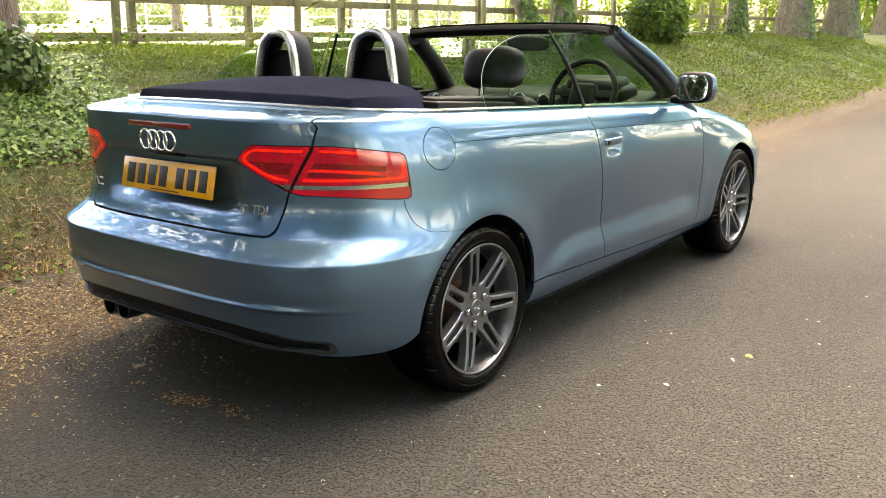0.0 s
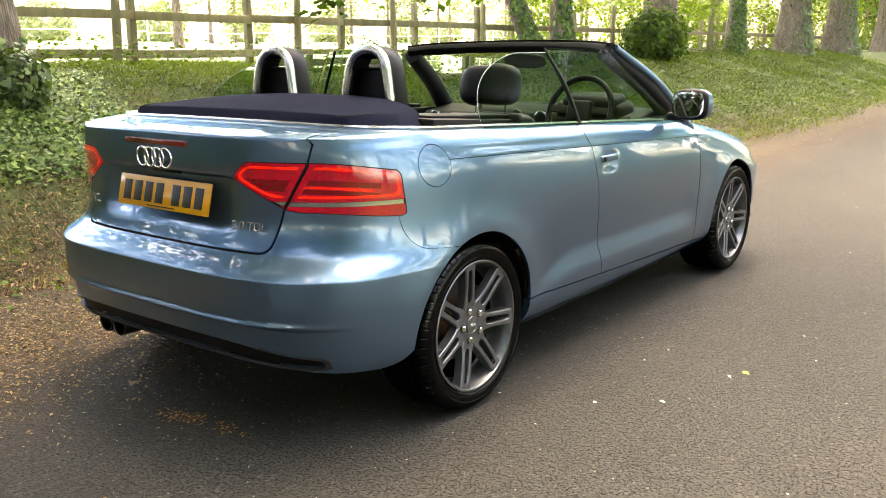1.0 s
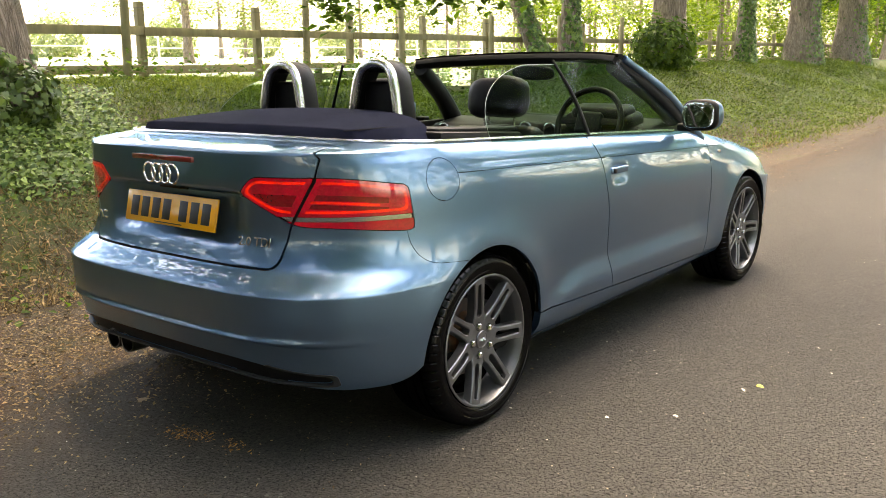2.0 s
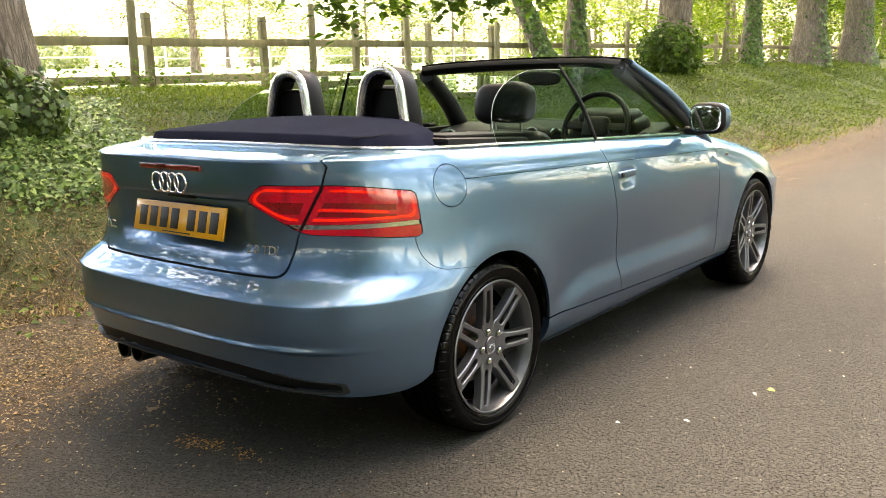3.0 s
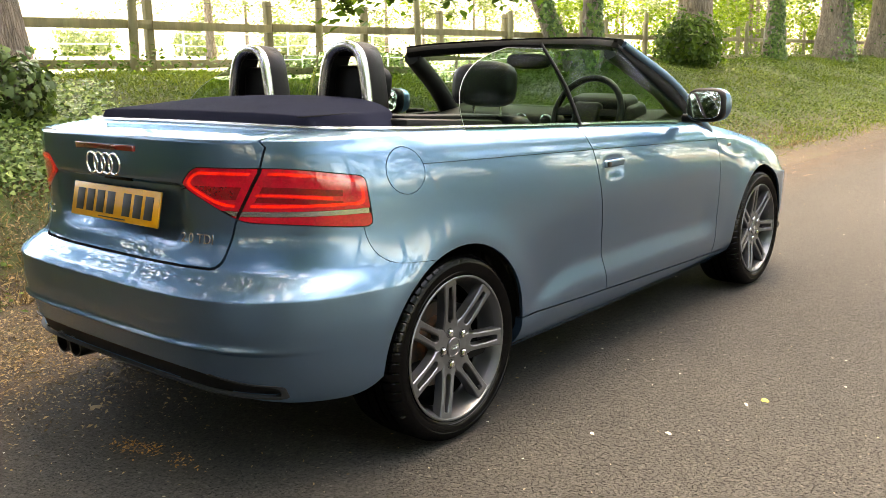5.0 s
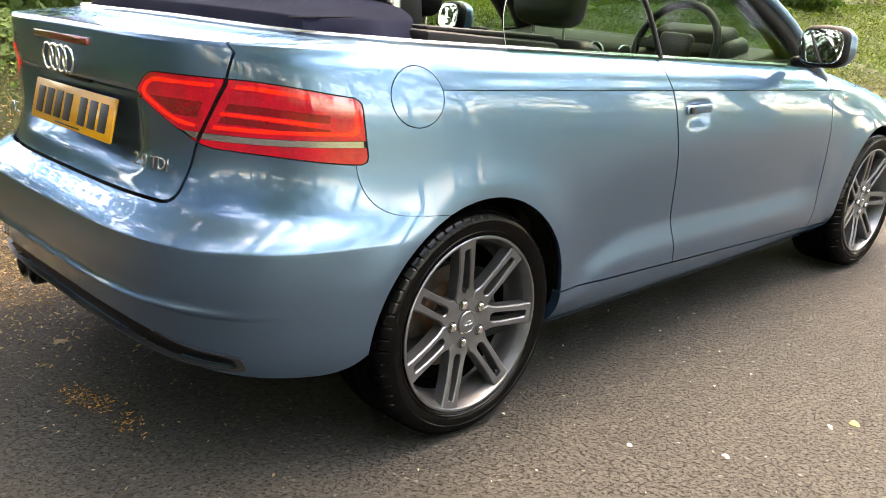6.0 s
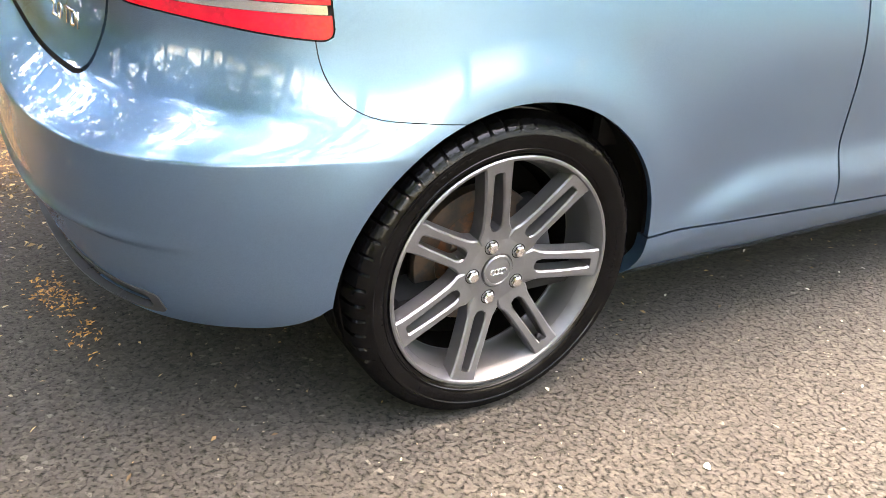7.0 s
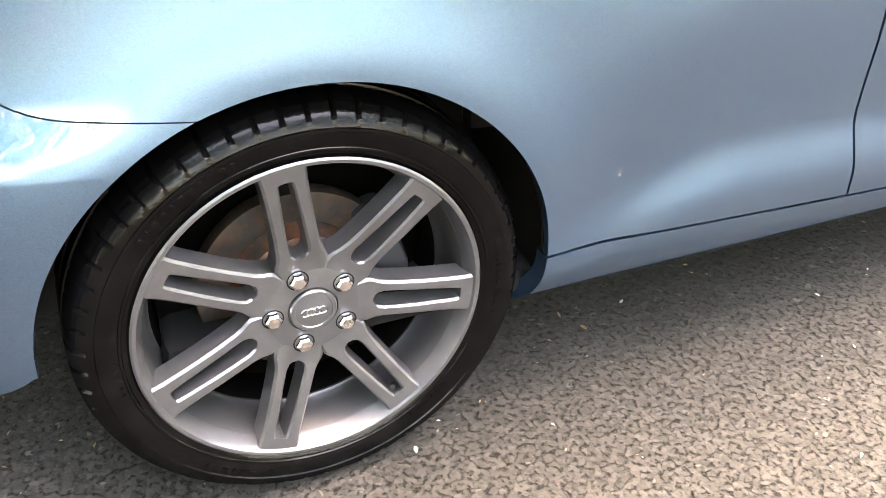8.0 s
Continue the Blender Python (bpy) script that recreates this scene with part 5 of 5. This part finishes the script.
def make_tree(name, x, y, radius, height, crown, leaves, label, lean=(0, 0), ivy=0, low=2.6, leaf_size=0.11, material=None, boughs=()):
    """A tapered trunk with root flare and limbs, and a crown of leaves hung on its twigs."""
    z0 = float(ground_z(x, y)) - 0.15
    tree = tagged(new(name), label, "tree", {"lime_tree": "limes along the lane", "evergreen_tree": "evergreens along the lane", "field_tree": "trees in the field"}.get(name, ""))
    tree.location = (x, y, z0)
    pts, rad = [], []
    for k in range(11):
        t = k / 10
        pts.append((lean[0] * height * t + 0.10 * radius * math.sin(3.1 * t + x), lean[1] * height * t + 0.10 * radius * math.cos(2.7 * t + y), height * t))
        rad.append(radius * (1 - 0.72 * t) * (1 + 0.42 * math.exp(-t * height / 0.4)))
    v, f = tube(spline(pts, 26), np.interp(np.linspace(0, 1, 26), np.linspace(0, 1, 11), rad), 20)
    v = np.array(v)
    ang = np.arctan2(v[:, 1] - np.interp(v[:, 2], [p[2] for p in pts], [p[1] for p in pts]), v[:, 0] - np.interp(v[:, 2], [p[2] for p in pts], [p[0] for p in pts]))
    bulge = 1 + 0.10 * np.sin(5 * ang + x) * np.exp(-v[:, 2] / 1.2) + 0.04 * np.sin(9 * ang + 2 * v[:, 2])
    axis = np.c_[np.interp(v[:, 2], [p[2] for p in pts], [p[0] for p in pts]), np.interp(v[:, 2], [p[2] for p in pts], [p[1] for p in pts])]
    v[:, :2] = axis + (v[:, :2] - axis) * bulge[:, None]
    pieces = [(list(map(tuple, v)), f)]
    twigs, sprays = [], []
    limbs = 13
    for k in range(limbs):
        t = 0.22 + 0.75 * k / limbs
        a = 2.4 * k + x
        base = np.array(spline(pts, 101)[int(100 * t)])
        reach = crown * (0.75 + 0.35 * rng.uniform()) * (1.15 - 0.55 * abs(t - 0.5) * 2)
        droop = -0.5 if t < 0.45 else 0.5
        way = np.array([math.cos(a), math.sin(a), 0])
        path = spline([base, base + way * reach * 0.4 + [0, 0, 0.25 * reach], base + way * reach * 0.75 + [0, 0, 0.28 * reach], base + way * reach + [0, 0, (0.2 + 0.15 * droop) * reach - (0.25 if t < 0.4 else 0) * reach]], 9)
        pieces.append(tube(path, np.linspace(radius * 0.32 * (1 - 0.6 * t), 0.015, 9), 6))
        for q in path[2:]:
            twigs.append(q)
            for _ in range(3):
                twigs.append(q + rng.normal(0, crown * 0.16, 3) * [1, 1, 0.8])
    for end in boughs:
        end = np.array(end) - [x, y, z0]
        base = np.array([lean[0] * 5.5, lean[1] * 5.5, 5.5])
        path = spline([base, base * 0.55 + end * 0.45 + [0, 0, 1.1], base * 0.2 + end * 0.8 + [0, 0, 0.9], end], 12)
        pieces.append(tube(path, np.linspace(radius * 0.22, 0.012, 12), 6))
        for q in path[6:]:
            sprays += [q + rng.normal(0, 0.15, 3) - [0, 0, 0.08] for _ in range(110)]
    build("trunk", *merge(*pieces), BARK, tree, "ridged grey-brown bark", angle=80)
    twigs = np.array(twigs)
    c = twigs[rng.integers(0, len(twigs), leaves)]
    p = c + rng.normal(0, 0.34, (leaves, 3)) * [1, 1, 0.75]
    p = p[p[:, 2] > low]
    if sprays:
        p = np.vstack([p, sprays])
    scatter("crown", p, upward(len(p), 0.8), rng.uniform(0.6, 1.3, len(p)) * leaf_size, material or LEAF, LEAF_SHAPE, "fresh green leaves", "", parent=tree)
    if ivy:
        n = int(900 * ivy)
        h = rng.uniform(0, 1, n) ** 1.5 * 2.2 * ivy
        a = rng.normal(5 * x, 0.75, n)
        r = np.interp(h, np.linspace(0, height, 11), rad) * 1.08
        cx, cy = np.interp(h, [q[2] for q in pts], [q[0] for q in pts]), np.interp(h, [q[2] for q in pts], [q[1] for q in pts])
        p = np.stack([cx + r * np.cos(a), cy + r * np.sin(a), h], 1)
        scatter("ivy", p, np.stack([np.cos(a), np.sin(a), rng.uniform(0, 0.6, n)], 1) + rng.normal(0, 0.3, (n, 3)), rng.uniform(0.06, 0.11, n), IVY, IVY_SHAPE, "ivy climbing the trunk", "", parent=tree)
    return tree


def make_shrub(name, x, y, r, n, label, material, leaf=0.10):
    z0 = float(ground_z(x, y))
    ob = tagged(new(name), label, "shrub", {"hedge": "hedge bushes", "unseen_dark_shrub": "shrubs on the bank", "bramble_shrub": "seedlings at the lime foot"}.get(name, ""))
    ob.location = (x, y, z0)
    for k in range(9):
        a = k * 2.4
        build("stem", *tube(spline([(0, 0, -0.05), (0.3 * r * math.cos(a), 0.3 * r * math.sin(a), 0.5 * r), (0.7 * r * math.cos(a), 0.7 * r * math.sin(a), r * (0.7 + 0.1 * (k % 4)))], 6), np.linspace(0.02, 0.006, 6), 5), BARK, ob, "thin woody stem")
    u = rng.normal(size=(n, 3))
    u /= np.linalg.norm(u, axis=1)[:, None]
    rr = r * rng.uniform(0.45, 1.0, n) ** 0.6
    bump = np.array([1 + 0.35 * noise.noise(tuple(q * 2.2)) for q in u])
    p = u * (rr * bump)[:, None] * [1, 1, 0.9] + [0, 0, 0.62 * r]
    p[:, 2] = np.maximum(p[:, 2], 0.02)
    scatter("foliage", p, u + rng.normal(0, 0.5, (n, 3)) + [0, 0, 0.4], rng.uniform(0.6, 1.3, n) * leaf, material, IVY_SHAPE if name == "bramble_shrub" else LEAF_SHAPE, "broad green leaves", "", parent=ob)


make_ground()
make_cover()
make_fence()
LIME = "old lime tree with ridged bark and fresh leaves beside the lane"
# The last four boughs are unseen, added to break up reflected sky.
make_tree("lime_tree", -5.1, 0.95, 0.37, 12, 7.0, 52000, LIME, (0.02, 0.0), 0.22, leaf_size=0.15,
          boughs=((-5.35, 5.5, 2.1), (-5.0, 6.1, 2.28), (-4.5, 6.6, 2.28), (-5.8, 5.3, 2.5), (-4.2, 7.2, 2.34), (-3.8, 7.8, 2.4), (2.2, -1.6, 8.2), (3.1, -0.5, 8.4), (1.7, -2.8, 8.0), (2.0, -0.3, 8.8)))
make_tree("leaning_tree", -6.35, 12.2, 0.19, 8, 5.0, 15000, "slim leaning ivy-clad tree beside the fence", (-0.3, -0.3), 0.8, 2.9, 0.14)
make_tree("slim_tree", -6.3, 12.9, 0.19, 9, 5.0, 15000, "slim upright ivy-clad tree beside the fence", (-0.01, 0.0), 1.0, 2.9, 0.14)
make_tree("lime_tree", -6.3, 17.4, 0.42, 11, 6.8, 20000, LIME, (0.01, 0.0), 0.3, leaf_size=0.15)
make_tree("slim_tree", -6.4, 22.9, 0.26, 10, 4.2, 7000, "slim ivy-clad tree on the bank", (0, 0), 1.2, leaf_size=0.15)
make_tree("lime_tree", -6.2, 27.6, 0.5, 12, 7.0, 18000, LIME, (0.0, 0.01), 1.2, leaf_size=0.17)
make_tree("lime_tree", -6.2, 33.5, 0.55, 12, 5.0, 9000, LIME, (0, 0), 1.0, leaf_size=0.17)
for x, y in ((-9.5, 47), (-4.5, 56), (-9, 64), (0, 70), (6, 66), (-15, 70)):
    make_tree("lime_tree", x, y, 0.5, 13, 6.0, 9000, LIME, leaf_size=0.3, low=0.8)
for k in range(8):
    make_shrub("hedge", -12 + 3.4 * k, 62, 2.2, 1500, "dense leafy hedge at the end of the lane", LEAF, 0.25)
make_tree("lime_tree", -6.0, 41.0, 0.6, 12, 5.0, 9000, LIME, (0, 0), 1.2, leaf_size=0.17)
# Unseen dark trees and shrubs, added so the car's rear reflects darkness.
UNSEEN_DARK = "unseen dense dark tree added to darken reflections in the car"
for y in (-5.5, -11.0, -17.0, -24.0):
    make_tree("evergreen_tree", -5.0, y, 0.45, 12, 5.4, 11000, UNSEEN_DARK, leaf_size=0.27, low=0.5, material=DARK_LEAF)
    make_shrub("unseen_dark_shrub", -4.6, y + 2.8, 1.5, 3000, "unseen dense dark shrub added to darken reflections in the car", DARK_LEAF, 0.16)
    make_shrub("unseen_dark_shrub", -3.7, y + 0.4, 1.1, 2200, "unseen dense dark shrub added to darken reflections in the car", DARK_LEAF, 0.14)
# Unseen limes and hedge added on the right; the gap lets side light in.
for x, y in ((20.0, -23.0), (21, -14.0), (21.5, 30.0)):
    make_tree("lime_tree", x, y, 0.3, 12, 7, 14000, LIME, leaf_size=0.26, low=1.5)
for k in (0, 1, 2, 3, 4, 10, 11, 12, 13, 14):
    make_shrub("hedge", 13.5 + 0.5 * math.sin(2.1 * k), -26 + 3.6 * k, 1.5, 1800, "unseen leafy hedge added across the lane to shape reflections", LEAF, 0.17)
# Unseen limes added to keep bright sky out of the door's reflection.
for x, y in ((7.2, 9.5), (7.6, 15.5), (7.2, 22.0), (7.5, 29.0), (7.2, 38.0)):
    make_tree("lime_tree", x, y, 0.34, 11, 4.4, 15000, LIME, leaf_size=0.19, low=0.6)
# More unseen dark trees, added across the lane behind the camera.
for x, y in ((2.2, -19.0), (-1.6, -21.0), (5.4, -20.5)):
    make_tree("evergreen_tree", x, y, 0.34, 11, 4.6, 10000, UNSEEN_DARK, leaf_size=0.27, low=0.2, material=DARK_LEAF)
# Unseen lime; its boughs are placed to block sky reflected in the bumper.
make_tree("lime_tree", 6.2, -7.8, 0.34, 12, 5.4, 30000, LIME, leaf_size=0.15, low=2.6,
          boughs=((2.4, -4.6, 7.4), (1.5, -4.1, 7.8), (3.2, -4.3, 7.2), (2.0, -5.4, 8.3), (2.9, -3.6, 7.6), (1.1, -5.0, 8.0), (3.9, -3.9, 8.0), (2.2, -3.5, 8.6), (3.4, -2.5, 7.8), (4.0, -1.1, 8.0), (1.3, -3.0, 8.2), (2.8, -1.6, 7.6)))
# Two unseen dark trees on the right, added for the same reflections.
for x, y in ((6.8, -14.0), (7.0, -20.0)):
    make_tree("evergreen_tree", x, y, 0.36, 12, 5.4, 11000, UNSEEN_DARK, leaf_size=0.27, low=1.0, material=DARK_LEAF)
# Unseen limes added further right to darken reflections in the bodywork.
for x, y in ((14.0, -2.0), (15.5, 5.0), (14.5, 12.0), (10.8, -13.5), (12.8, -9.0)):
    make_tree("lime_tree", x, y, 0.3, 10, 4.6, 11000, LIME, leaf_size=0.22, low=0.8)
make_shrub("elder_shrub", -5.9, 16.3, 0.75, 2200, "dense green shrub at the foot of a tree", LEAF, 0.13)
for x, y, r in ((-4.5, 1.02, 0.34), (-4.62, 0.6, 0.4), (-4.2, 0.55, 0.24)):
    make_shrub("bramble_shrub", x, y, r, int(2600 * r), "broad-leaved seedling growing out of the ivy", FRESH, 0.07)
# far trees and hedges wear leaf colours paled for haze
for k in range(9):
    x, y = -44 - 12 * rng.uniform(), 35 + 6.5 * k
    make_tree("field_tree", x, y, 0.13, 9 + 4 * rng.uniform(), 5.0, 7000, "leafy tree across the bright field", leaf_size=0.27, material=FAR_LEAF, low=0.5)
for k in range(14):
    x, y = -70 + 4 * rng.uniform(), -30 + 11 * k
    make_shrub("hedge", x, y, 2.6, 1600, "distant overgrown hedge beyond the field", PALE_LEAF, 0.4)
for k in range(9):
    make_shrub("hedge", -9.6 - 1.2 * rng.uniform(), 19 + 4.6 * k, 1.3, 1600, "scrub behind the fence, sunlight put into its leaf colour", NEAR_LEAF, 0.12)
for k in range(8):
    x, y = -10 - 4 * rng.uniform(), 22 + 8.5 * k
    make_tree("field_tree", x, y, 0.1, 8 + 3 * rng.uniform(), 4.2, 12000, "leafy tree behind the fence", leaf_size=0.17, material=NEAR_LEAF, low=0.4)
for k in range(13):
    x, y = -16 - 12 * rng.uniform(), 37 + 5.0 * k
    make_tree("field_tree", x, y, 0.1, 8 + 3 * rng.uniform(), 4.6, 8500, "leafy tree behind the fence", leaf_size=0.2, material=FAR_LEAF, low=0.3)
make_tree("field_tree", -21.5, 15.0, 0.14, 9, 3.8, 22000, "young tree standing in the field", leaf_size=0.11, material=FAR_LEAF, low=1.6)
